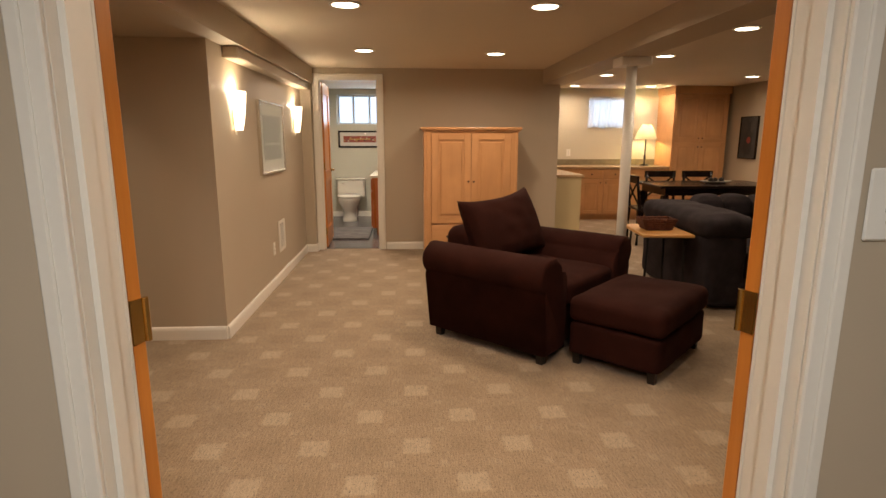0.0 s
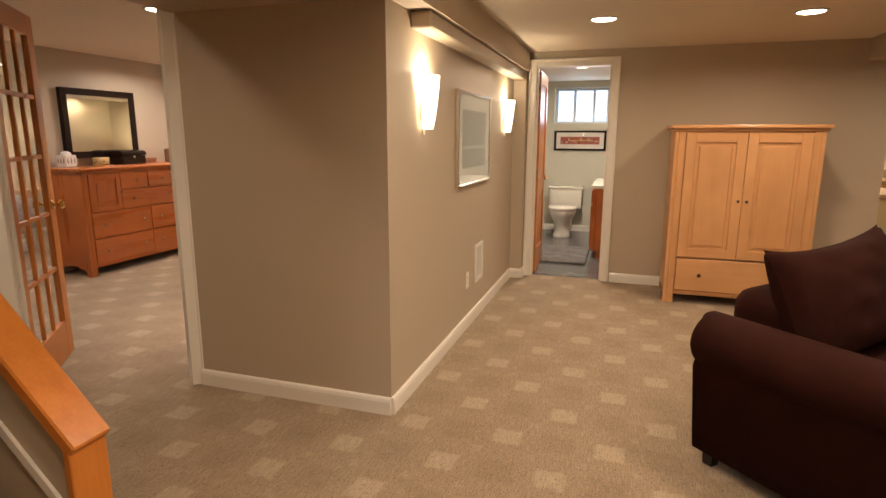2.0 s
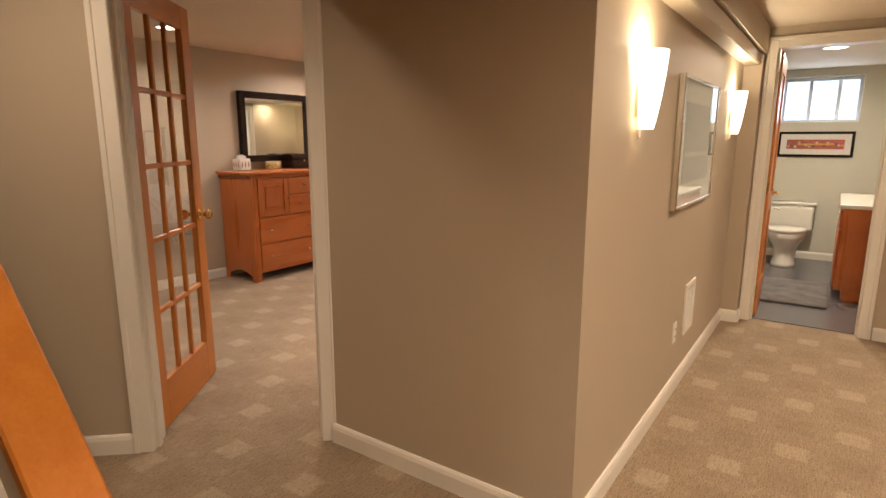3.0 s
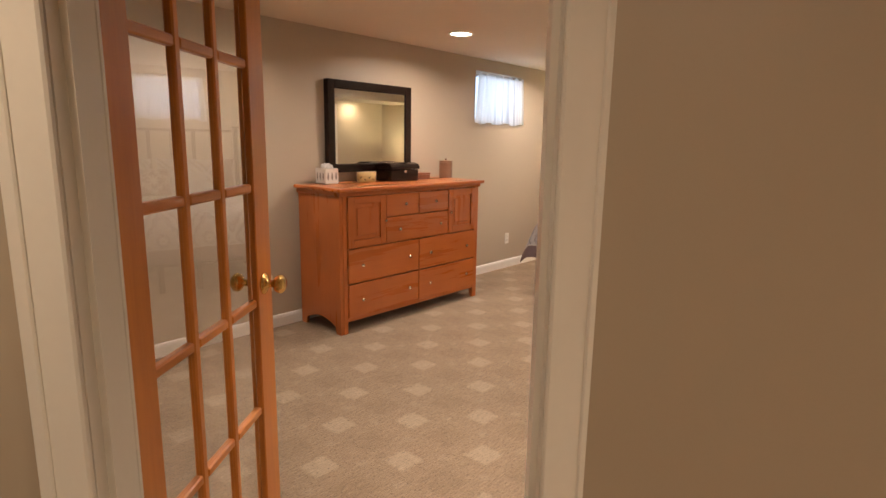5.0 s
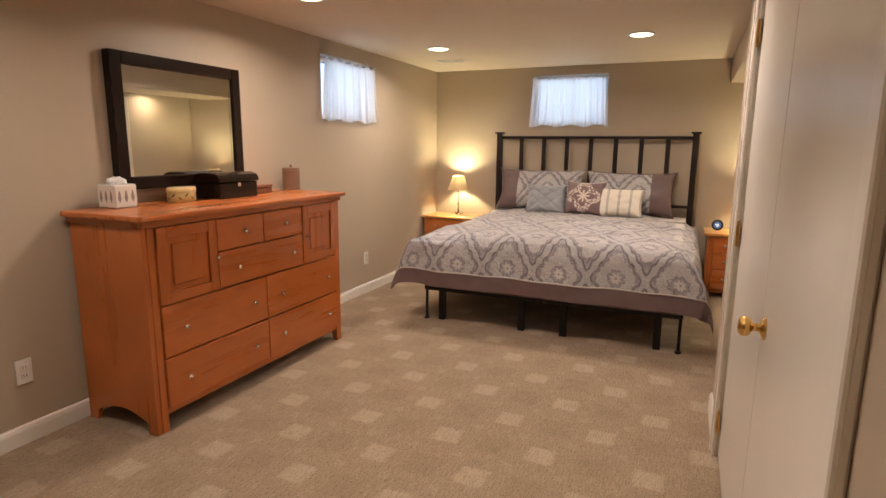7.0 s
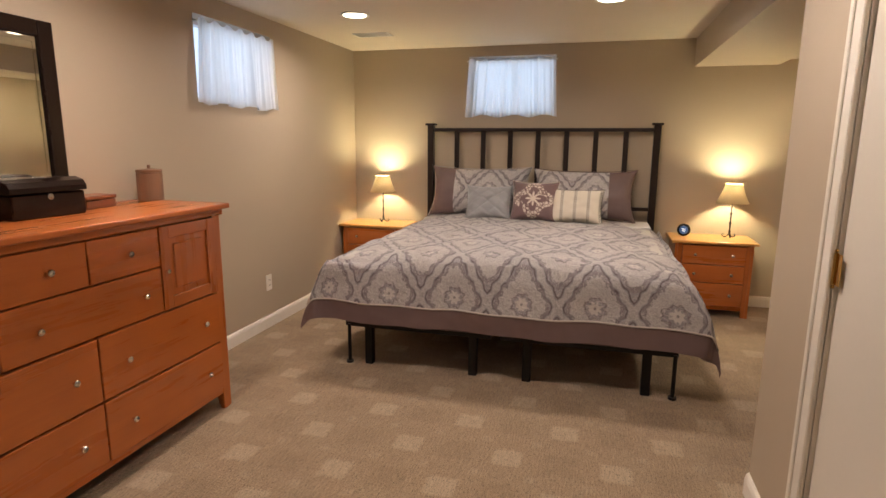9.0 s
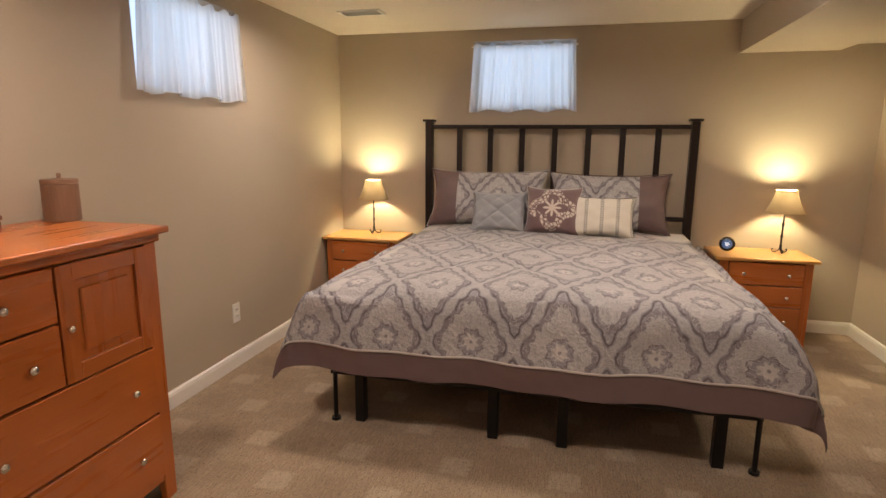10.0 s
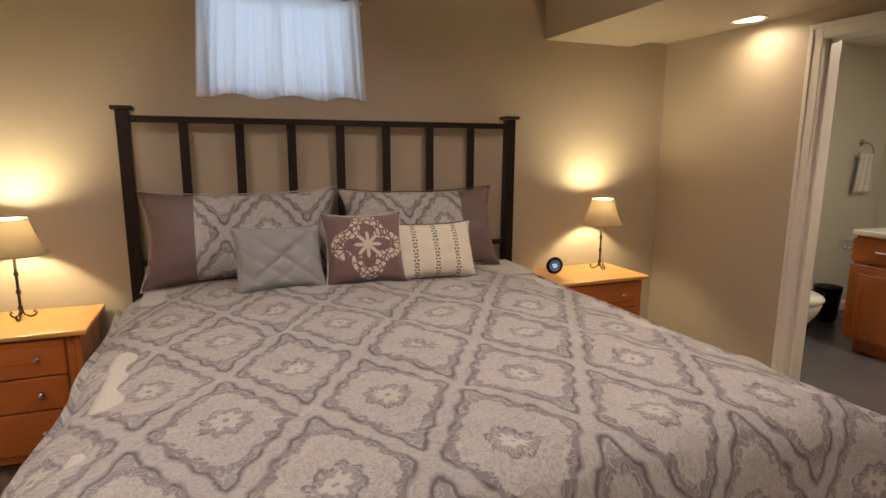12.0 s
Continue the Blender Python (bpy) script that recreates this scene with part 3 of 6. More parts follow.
def ogee_cloth(name, px, py, u0=0.0, v0=0.0):
    """Jacquard in a diamond lattice: cream scrolled ribbons round blue-grey cells, each with a scalloped cream medallion and a small flower."""
    m, t, b, link = nodes_of(name)
    vec, u, v = uv_of(t)
    w = math_node(t, "SUBTRACT", noise_node(t, vec, 16.0, 3), 0.5)
    w2 = math_node(t, "SUBTRACT", noise_node(t, vec, 45.0, 2), 0.5)
    uu = math_node(t, "DIVIDE", math_node(t, "SUBTRACT", u, u0), px)
    vv = math_node(t, "DIVIDE", math_node(t, "SUBTRACT", v, v0), py)
    a, c = math_node(t, "ADD", uu, vv), math_node(t, "SUBTRACT", uu, vv)
    p, q = math_node(t, "SUBTRACT", a, math_node(t, "ROUND", a)), math_node(t, "SUBTRACT", c, math_node(t, "ROUND", c))
    ap, aq = math_node(t, "ABSOLUTE", p), math_node(t, "ABSOLUTE", q)
    mx, mn = math_node(t, "MAXIMUM", ap, aq), math_node(t, "MINIMUM", ap, aq)
    x, y = math_node(t, "ADD", p, q), math_node(t, "SUBTRACT", p, q)
    y = math_node(t, "MULTIPLY", y, py / px * 0.95)
    r = math_node(t, "SQRT", math_node(t, "ADD", math_node(t, "MULTIPLY", x, x), math_node(t, "MULTIPLY", y, y)))
    th = math_node(t, "ARCTAN2", y, x)

    def lobes(n, size):
        return math_node(t, "MULTIPLY", math_node(t, "COSINE", math_node(t, "MULTIPLY", th, n)), size)

    def below(val, edge, soft=0.008):
        k = t.nodes.new("ShaderNodeMapRange")
        k.inputs[1].default_value, k.inputs[2].default_value, k.inputs[3].default_value, k.inputs[4].default_value = edge - soft, edge + soft, 1, 0
        link(val, k.inputs[0])
        return k.outputs[0]

    def band(val, lo, hi, soft=0.007):
        return math_node(t, "SUBTRACT", below(val, hi, soft), below(val, lo, soft))

    grey, blue, cream, line, pale = (0.20, 0.183, 0.19), (0.268, 0.260, 0.282), (0.40, 0.375, 0.37), (0.115, 0.092, 0.098), (0.50, 0.468, 0.44)
    edge = math_node(t, "ADD", mx, math_node(t, "ADD", math_node(t, "MULTIPLY", math_node(t, "COSINE", math_node(t, "MULTIPLY", mn, 26.0)), 0.016), math_node(t, "MULTIPLY", w2, 0.05)))
    med = math_node(t, "ADD", math_node(t, "ADD", math_node(t, "MULTIPLY", mx, 0.66), math_node(t, "MULTIPLY", r, 0.12)), math_node(t, "ADD", lobes(16.0, 0.014), math_node(t, "MULTIPLY", w2, 0.08)))
    flower = math_node(t, "ADD", r, math_node(t, "ADD", lobes(8.0, 0.03), math_node(t, "MULTIPLY", w2, 0.16)))
    swirl = math_node(t, "FRACT", math_node(t, "MULTIPLY", noise_node(t, vec, 24.0, 1), 8.0))
    fil = math_node(t, "LESS_THAN", math_node(t, "ABSOLUTE", math_node(t, "SUBTRACT", swirl, 0.5)), 0.19)
    col = mix_node(t, math_node(t, "MULTIPLY_ADD", w, 0.5, 0.2), blue, grey)
    col = mix_node(t, band(edge, 0.405, 0.432), col, line)
    col = mix_node(t, math_node(t, "SUBTRACT", 1.0, below(edge, 0.452)), col, cream)
    col = mix_node(t, below(med, 0.365), col, grey)
    col = mix_node(t, below(med, 0.325), col, mix_node(t, 0.6, blue, line))
    inner = below(med, 0.312)
    col = mix_node(t, inner, col, cream)
    mask = math_node(t, "MULTIPLY", math_node(t, "MAXIMUM", math_node(t, "SUBTRACT", 1.0, below(edge, 0.46)), below(med, 0.30)), fil)
    col = mix_node(t, math_node(t, "MULTIPLY", mask, 0.42), col, (0.235, 0.222, 0.228))
    col = mix_node(t, below(flower, 0.30, 0.02), col, mix_node(t, 0.35, line, grey))
    col = mix_node(t, below(flower, 0.262, 0.02), col, mix_node(t, 0.4, blue, grey))
    col = mix_node(t, math_node(t, "MULTIPLY", below(flower, 0.165, 0.02), 0.9), col, pale)
    col = mix_node(t, below(r, 0.04), col, grey)
    thread = math_node(t, "MULTIPLY", math_node(t, "LESS_THAN", math_node(t, "ABSOLUTE", math_node(t, "SUBTRACT", math_node(t, "FRACT", math_node(t, "MULTIPLY", noise_node(t, vec, 27.0, 1), 7.0)), 0.5)), 0.12), below(edge, 0.40))
    col = mix_node(t, math_node(t, "MULTIPLY", thread, 0.5), col, pale)
    raised = math_node(t, "MAXIMUM", inner, math_node(t, "SUBTRACT", 1.0, below(edge, 0.452)))
    weave = noise_node(t, vec, 420.0, 2)
    slub = noise_node(t, vec, 3.0, 3)
    crease = math_node(t, "POWER", math_node(t, "SUBTRACT", 1.0, math_node(t, "ABSOLUTE", math_node(t, "MULTIPLY", math_node(t, "SUBTRACT", noise_node(t, vec, 8.0, 3), 0.5), 3.5))), 4.0)
    k = t.nodes.new("ShaderNodeCombineColor")
    tone = math_node(t, "ADD", math_node(t, "MULTIPLY", weave, 0.55), math_node(t, "MULTIPLY_ADD", slub, 0.25, 0.60))
    for i in range(3):
        link(tone, k.inputs[i])
    link(mix_node(t, 1.0, col, k.outputs[0], "MULTIPLY"), b.inputs["Base Color"])
    b.inputs["Roughness"].default_value, b.inputs["Sheen Weight"].default_value = 0.6, 0.15
    bump_node(t, b, math_node(t, "ADD", math_node(t, "MULTIPLY_ADD", weave, 0.3, math_node(t, "MULTIPLY", crease, 4.0)), math_node(t, "SUBTRACT", raised, math_node(t, "MULTIPLY", mask, 0.6))), 0.45, 0.003)
    return m


def medallion_cloth():
    """Plum cloth with a pale embroidered scrolled medallion."""
    m, t, b, link = nodes_of("embroidered_plum_cloth")
    vec, u, v = uv_of(t)
    r = math_node(t, "SQRT", math_node(t, "ADD", math_node(t, "MULTIPLY", u, u), math_node(t, "MULTIPLY", v, v)))
    a = math_node(t, "ARCTAN2", v, u)
    petal = math_node(t, "MULTIPLY", math_node(t, "COSINE", math_node(t, "MULTIPLY", a, 8.0)), 0.022)
    lobe = math_node(t, "MULTIPLY", math_node(t, "COSINE", math_node(t, "MULTIPLY", a, 4.0)), 0.030)
    d1 = math_node(t, "ABSOLUTE", math_node(t, "SUBTRACT", r, math_node(t, "ADD", lobe, 0.115)))
    d2 = math_node(t, "SUBTRACT", r, math_node(t, "ADD", petal, 0.042))
    ring = math_node(t, "LESS_THAN", d1, 0.034)
    star = math_node(t, "LESS_THAN", d2, 0.0)
    cell = t.nodes.new("ShaderNodeTexVoronoi")
    cell.feature = "DISTANCE_TO_EDGE"
    cell.inputs["Scale"].default_value = 38
    link(vec, cell.inputs["Vector"])
    lace = math_node(t, "MULTIPLY", ring, math_node(t, "GREATER_THAN", cell.outputs[0], 0.10))
    mask = math_node(t, "MAXIMUM", lace, star)
    col = mix_node(t, mask, (0.145, 0.085, 0.085), (0.55, 0.47, 0.40))
    link(col, b.inputs["Base Color"])
    b.inputs["Roughness"].default_value, b.inputs["Sheen Weight"].default_value = 0.65, 0.4
    bump_node(t, b, math_node(t, "ADD", mask, math_node(t, "MULTIPLY", noise_node(t, vec, 300.0, 2), 0.5)), 0.35, 0.003)
    return m


def stripe_cloth():
    """Ivory cloth with columns of small grey leaf stitching."""
    m, t, b, link = nodes_of("ivory_stitched_cloth")
    vec, u, v = uv_of(t)
    q = math_node(t, "DIVIDE", u, 0.105)
    dx = math_node(t, "MULTIPLY", math_node(t, "SUBTRACT", q, math_node(t, "ROUND", q)), 0.105)
    sway = math_node(t, "MULTIPLY", math_node(t, "SINE", math_node(t, "MULTIPLY", v, 130.0)), 0.009)
    d = math_node(t, "ABSOLUTE", math_node(t, "SUBTRACT", math_node(t, "ABSOLUTE", dx), math_node(t, "ABSOLUTE", sway)))
    leaf = math_node(t, "MULTIPLY", math_node(t, "LESS_THAN", d, 0.005), math_node(t, "GREATER_THAN", math_node(t, "SINE", math_node(t, "MULTIPLY", v, 390.0)), -0.4))
    link(mix_node(t, leaf, (0.62, 0.57, 0.48), (0.15, 0.135, 0.12)), b.inputs["Base Color"])
    b.inputs["Roughness"].default_value = 0.85
    bump_node(t, b, math_node(t, "ADD", leaf, noise_node(t, vec, 300.0, 2)), 0.3, 0.002)
    return m


COMFORTER = ogee_cloth("ogee_comforter_cloth", 0.385, 0.62, -0.03, -0.953)
SHAM = ogee_cloth("ogee_sham_cloth", 0.385, 0.5, 0.1, 0.0)
PLUM = mat("taupe_brown_satin", (0.142, 0.092, 0.089), 0.5, var=0.1, big=6, fine=260, bump=0.15, dist=0.002, sheen=0.25)
PIPING = mat("cream_piping", (0.52, 0.47, 0.42), 0.7, var=0.05, bump=0.1)
GREYCLOTH = mat("blue_grey_cloth", (0.29, 0.295, 0.31), 0.7, var=0.06, big=8, fine=280, bump=0.2, dist=0.002, sheen=0.4)
MEDAL = medallion_cloth()
IVORY = stripe_cloth()


def cloth_mesh(name, grid, uvs, material, parent, label="", loop=False):
    """A sheet from rows of points, with cloth coordinates in metres."""
    bm = B()
    lay = bm.loops.layers.uv.new("cloth")
    vs = [[bm.verts.new(p) for p in row] for row in grid]
    for j in range(len(grid) - 1):
        for i in range(len(grid[0]) - 1):
            f = bm.faces.new((vs[j][i], vs[j][i + 1], vs[j + 1][i + 1], vs[j + 1][i]))
            for lp, (jj, ii) in zip(f.loops, ((j, i), (j, i + 1), (j + 1, i + 1), (j + 1, i))):
                lp[lay].uv = uvs[jj][ii]
    return part(name, bm, material, parent, label, True)


def pillow_points(w, h, d, seed, n=26, x0=0.0, x1=1.0, tuft=0):
    """Front and back sheets of a stuffed pillow standing in x, z, between the shares x0 and x1 of its width."""
    sheets = []
    for side in (-1, 1):
        grid, uvs = [], []
        for j in range(n + 1):
            rowp, rowu = [], []
            for i in range(n + 1):
                u, v = 2 * (x0 + (x1 - x0) * i / n) - 1, 2 * j / n - 1
                e = max(0.0, (1 - abs(u) ** 2.1)) ** 0.5 * max(0.0, (1 - abs(v) ** 2.1)) ** 0.5
                y = side * d / 2 * e ** 0.8
                sx = 1 - 0.07 * (1 - u * u) * v * v
                x = u * w / 2 * (1 - 0.11 * (1 - abs(v) ** 2.5) * abs(u) ** 4)
                z = v * h / 2 * (1 - 0.11 * (1 - abs(u) ** 2.5) * abs(v) ** 4) * sx
                y += 0.012 * e * noise.noise(Vector((3 * u + seed, 3 * v, side))) + 0.007 * (1 - e) * e ** 0.3 * noise.noise(Vector((11 * u + seed, 9 * v, side + 5)))
                if tuft:
                    y -= side * 0.030 * e * (abs(math.sin((u + v) * tuft)) ** 0.25 * abs(math.sin((u - v) * tuft)) ** 0.25 * -1 + 1)
                rowp.append((x, y, z + h / 2))
                rowu.append((u * w / 2, v * h / 2))
            grid.append(rowp), uvs.append(rowu)
        sheets.append((grid, uvs))
    return sheets


def pillow(name, m, w, h, d, material, label, seed, bands=(), tuft=0):
    """A pillow; bands: (x0, x1, material) shares of its width, else one cloth."""
    t = thing(name, m, label, "pillow", "pillows on the bed")
    for x0, x1, mt in bands or ((0.0, 1.0, material),):
        for grid, uvs in pillow_points(w, h, d, seed, 40 if tuft else 26, x0, x1, tuft=tuft):
            cloth_mesh("side_band" if mt is PLUM and bands else "cover", grid, uvs, mt, t)
    edge = [(sx * w / 2, 0, sz) for sx, sz in ((-1, 0.0), (-0.92, h * 0.25), (-0.89, h / 2), (-0.92, h * 0.75), (-1, h), (-0.5, h * 0.955), (0, h * 0.945), (0.5, h * 0.955), (1, h), (0.92, h * 0.75), (0.89, h / 2), (0.92, h * 0.25), (1, 0), (0.5, h * 0.045), (0, h * 0.055), (-0.5, h * 0.045), (-1, 0))]
    part("seam", tube(B(), edge, 0.003, 6), bands[-1][2] if bands else material, t)
    return t


# ---- bed ----
BX, BY = -2.9285, 9.28
bed = thing("bed", pose(BX, BY, 0), "king bed frame with dark bronze slatted headboard and black steel base", "bed")
for s in (-1, 1):
    post = B()
    box(post, s * 0.981 - 0.028, s * 0.981 + 0.028, 0.975, 1.031, 0, 1.505, bevel=0.004)
    box(post, s * 0.981 - 0.045, s * 0.981 + 0.045, 0.958, 1.048, 1.505, 1.523, bevel=0.004)
    part("headboard_post", post, IRON, bed)
part("top_rail", one(-0.953, 0.953, 0.988, 1.018, 1.452, 1.482, bevel=0.003), IRON, bed)
part("lower_rail", one(-0.953, 0.953, 0.988, 1.018, 0.785, 0.815, bevel=0.003), IRON, bed)
for k in range(7):
    x = -0.981 + 1.962 * (k + 1) / 8
    part("slat", one(x - 0.021, x + 0.021, 0.993, 1.013, 0.815, 1.452, bevel=0.002), IRON, bed)
for x in (-0.78, -0.128, 0.188, 0.835):
    for y in (-1.008, -0.05, 0.75):
        part("leg", one(x - 0.024, x + 0.024, y - 0.012, y + 0.036, 0, 0.245, bevel=0.003), BLACK, bed)
for x in (-0.905, 0.975):
    for y in (-1.02, 0.8):
        bm = cyl(B(), (x, y, 0.012), (x, y, 0.25), 0.011, n=12)
        cyl(bm, (x, y, 0), (x, y, 0.014), 0.022, n=14)
        part("corner_leg", bm, BLACK, bed)
for a, b in ((-0.93, -0.02), (0.03, 0.99)):
    bm = B()
    for y in (-1.02, -0.05, 0.8):
        box(bm, a, b, y, y + 0.035, 0.235, 0.27, bevel=0.003)
    for x in (a, b - 0.035):
        box(bm, x, x + 0.035, -0.985, -0.05, 0.236, 0.27, bevel=0.003)
        box(bm, x, x + 0.035, -0.015, 0.8, 0.236, 0.27, bevel=0.003)
    part("base_frame", bm, BLACK, bed)
    part("platform", one(a + 0.01, b - 0.01, -1.05, 0.95, 0.27, 0.345, bevel=0.012, seg=2), PLUM, bed, "taupe fabric covered platform")
mattress = solid("mattress", one(-0.955, 0.965, -1.04, 0.955, 0.345, 0.68, bevel=0.05, seg=4), mat("white_ticking", (0.62, 0.60, 0.56), 0.8, bump=0.15), "thick white king mattress on the bed base", "mattress", m=pose(BX, BY, 0), smooth=True)


def comforter():
    """Quilt over the mattress: it rolls over three edges and hangs, flaring at the foot corners, with a brown border."""
    t = thing("comforter", pose(BX, BY, 0), "grey and cream ogee-patterned comforter with brown border, spread over the bed", "comforter")
    hw, foot, head, top, roll = 0.90, -0.95, 0.73, 0.715, 0.15

    def fold(over):
        """Way out and way down for cloth that reaches past an edge."""
        if over <= 0:
            return over, 0.0
        arc = roll * 1.45
        if over < arc:
            a = over / roll
            return roll * math.sin(a) * 1.0, roll * (1 - math.cos(a))
        a = arc / roll
        o0, d0 = roll * math.sin(a), roll * (1 - math.cos(a))
        rest = over - arc
        return o0 + rest * 0.12, d0 + rest * 0.99

    def at(s, q):
        sx = 1 if s > 0 else -1
        ox, dx = fold(abs(s) - hw)
        oy, dy = fold(foot - q)
        x = sx * (hw + ox)
        y = foot - oy
        drop = (dx ** 4 + dy ** 4) ** 0.25 if dx > 0 and dy > 0 else max(dx, dy)
        both = min(dx, dy)
        x += sx * 0.17 * both
        y -= 0.08 * both
        z = top - drop
        n1 = noise.noise(Vector((s * 2.3, q * 2.3, 1.7)))
        n2 = noise.noise(Vector((s * 7, q * 7, 4.1)))
        hang = min(1.0, drop / 0.2)
        n3 = noise.noise(Vector((s * 13 + 3 * n1, q * 6, 9.3)))
        puff = 0.022 * n1 + 0.013 * n2 + 0.006 * (1 - abs(n3)) ** 3
        tx, ty = s / 0.46, q / 0.31
        tuft = math.exp(-(((tx - round(tx)) * 0.46) ** 2 + ((ty - round(ty)) * 0.31) ** 2) / 0.0016)
        if hang < 0.3:
            z += puff - 0.026 * tuft - 0.030 * (max(0.0, abs(s) / hw) ** 4) * (1 - hang)
            crown = 1 - (abs(s) / hw) ** 2 if abs(s) < hw else 0
            z += 0.012 * crown
        if dx > 0:
            x += sx * hang * (0.022 * math.sin(q * 9 + 1) + 0.6 * puff)
        if dy > 0:
            y -= hang * (0.016 * math.sin(s * 7.5) + 0.012 * math.sin(s * 17 + 2) + 0.7 * puff - 0.010 * tuft)
        return Vector((x, y, z))

    SL, SR, Q0, Q1, band = -1.37, 1.44, -1.45, 0.80, 0.115

    def sheet(s0, s1, q0, q1, ns, nq, lift):
        grid, uvs = [], []
        for j in range(nq + 1):
            q = q0 + (q1 - q0) * j / nq
            grid.append([]), uvs.append([])
            for i in range(ns + 1):
                s = s0 + (s1 - s0) * i / ns
                p = at(s, q)
                grid[-1].append(p + Vector((0, 0, lift)))
                uvs[-1].append((s, q))
        return grid, uvs

    cloth_mesh("quilt", *sheet(SL + band, SR - band, Q0 + band, Q1, 130, 110, 0.0), COMFORTER, t)
    cloth_mesh("border", *sheet(SL + band, SR - band, Q0, Q0 + band, 130, 8, 0.0), PLUM, t, "brown satin border")
    cloth_mesh("border", *sheet(SL, SL + band, Q0, Q1, 8, 110, 0.0), PLUM, t, "brown satin border")
    cloth_mesh("border", *sheet(SR - band, SR, Q0, Q1, 8, 110, 0.0), PLUM, t, "brown satin border")
    line = [at(SL + band, Q1 - (Q1 - Q0 - band) * k / 60) for k in range(61)]
    line += [at(SL + band + (SR - SL - 2 * band) * k / 90, Q0 + band) for k in range(1, 91)]
    line += [at(SR - band, Q0 + band + (Q1 - Q0 - band) * k / 60) for k in range(1, 61)]
    part("piping", tube(B(), [p + Vector((0, -0.004, 0.003)) for p in line], 0.005, 6), PIPING, t, smooth=True)
    sheetcol = mat("white_sheet", (0.62, 0.60, 0.57), 0.8, bump=0.15)
    solid("fitted_sheet", one(-0.94, 0.955, 0.62, 0.952, 0.678, 0.70, bevel=0.012, seg=2), sheetcol, "white sheet at the head of the bed", "sheet", m=pose(BX, BY, 0))


comforter()
# pillows lean on the headboard
pillow("pillow_sham", pose(-3.42, 10.10, 0.70, -20, 0, 1), 0.92, 0.47, 0.22, None, "patterned grey pillow sham with a brown end band", 3, ((0.0, 0.26, PLUM), (0.26, 1.0, SHAM)))
pillow("pillow_sham", pose(-2.52, 10.11, 0.70, -20, 0, -1), 0.88, 0.46, 0.22, None, "patterned grey pillow sham with a brown end band", 9, ((0.0, 0.74, SHAM), (0.74, 1.0, PLUM)))
pillow("throw_pillow", pose(-3.285, 9.84, 0.705, -26, 0, 3), 0.40, 0.32, 0.17, GREYCLOTH, "small grey pintucked throw pillow", 5, tuft=5)
pillow("throw_pillow", pose(-2.905, 9.82, 0.705, -26, 0, -2), 0.39, 0.37, 0.17, MEDAL, "plum throw pillow with pale embroidered medallion", 6)
pillow("throw_pillow", pose(-2.57, 9.82, 0.705, -26, 0, -2), 0.45, 0.31, 0.16, IVORY, "ivory throw pillow with stitched leaf stripes", 7)


# ---- cherry furniture ----
def knob(parent, x, y, z, r=0.0135, material=None):
    m = pose(x, y, z, 90, 0, 0)
    return part("knob", lathe(B(), [(0.004, 0.0), (0.004, 0.012), (r, 0.017), (r, 0.021), (r * 0.6, 0.026), (0.001, 0.027)], 14, m, False), material or NICKEL, parent, smooth=True)


def drawer(t, x0, x1, z0, z1, knobs, y=0.0, material=None):
    d = part("drawer_front", one(x0 + 0.003, x1 - 0.003, y - 0.016, y + 0.008, z0 + 0.003, z1 - 0.003, bevel=0.003), material or CHERRY["x"], t)
    for kx, kz in knobs:
        knob(d, kx, y - 0.016, kz)
    return d


def arch_panel(x0, x1, z_top, foot_w, arch, y0, y1, axis="x"):
    """A board whose lower edge arches between two feet, along x (y thick) or along y (x thick)."""
    pts = [(x0, 0), (x0 + foot_w, 0)]
    for k in range(9):
        a = k / 8
        pts.append((x0 + foot_w + 0.012 + (x1 - x0 - 2 * foot_w - 0.024) * a, arch * (0.55 + 0.45 * math.sin(math.pi * a))))
    pts += [(x1 - foot_w, 0), (x1, 0), (x1, z_top), (x0, z_top)]
    m = Matrix(((1, 0, 0, 0), (0, 0, 1, 0), (0, 1, 0, 0), (0, 0, 0, 1))) if axis == "x" else Matrix(((0, 0, 1, 0), (1, 0, 0, 0), (0, 1, 0, 0), (0, 0, 0, 1)))
    return prism(B(), pts, y0, y1, m)


def panel_door(t, x0, x1, z0, z1, y, material, knob_at, stile=0.055, kmat=None):
    d = part("door", one(x0 + 0.002, x0 + stile, y - 0.018, y + 0.004, z0 + 0.002, z1 - 0.002, bevel=0.002), material["z"], t)
    part("door_stile", one(x1 - stile, x1 - 0.002, y - 0.018, y + 0.004, z0 + 0.002, z1 - 0.002, bevel=0.002), material["z"], d)
    for a, b in ((z0 + 0.002, z0 + stile), (z1 - stile, z1 - 0.002)):
        part("door_rail", one(x0 + stile, x1 - stile, y - 0.0175, y + 0.004, a, b, bevel=0.002), material["x"], d)
    bm = B()
    box(bm, x0 + stile, x1 - stile, y - 0.006, y + 0.003, z0 + stile, z1 - stile)
    box(bm, x0 + stile + 0.028, x1 - stile - 0.028, y - 0.0145, y - 0.0055, z0 + stile + 0.028, z1 - stile - 0.028, bevel=0.008)
    part("door_panel", bm, material["z"], d)
    knob(d, knob_at[0], y - 0.018, knob_at[1], 0.011, kmat)
    return d


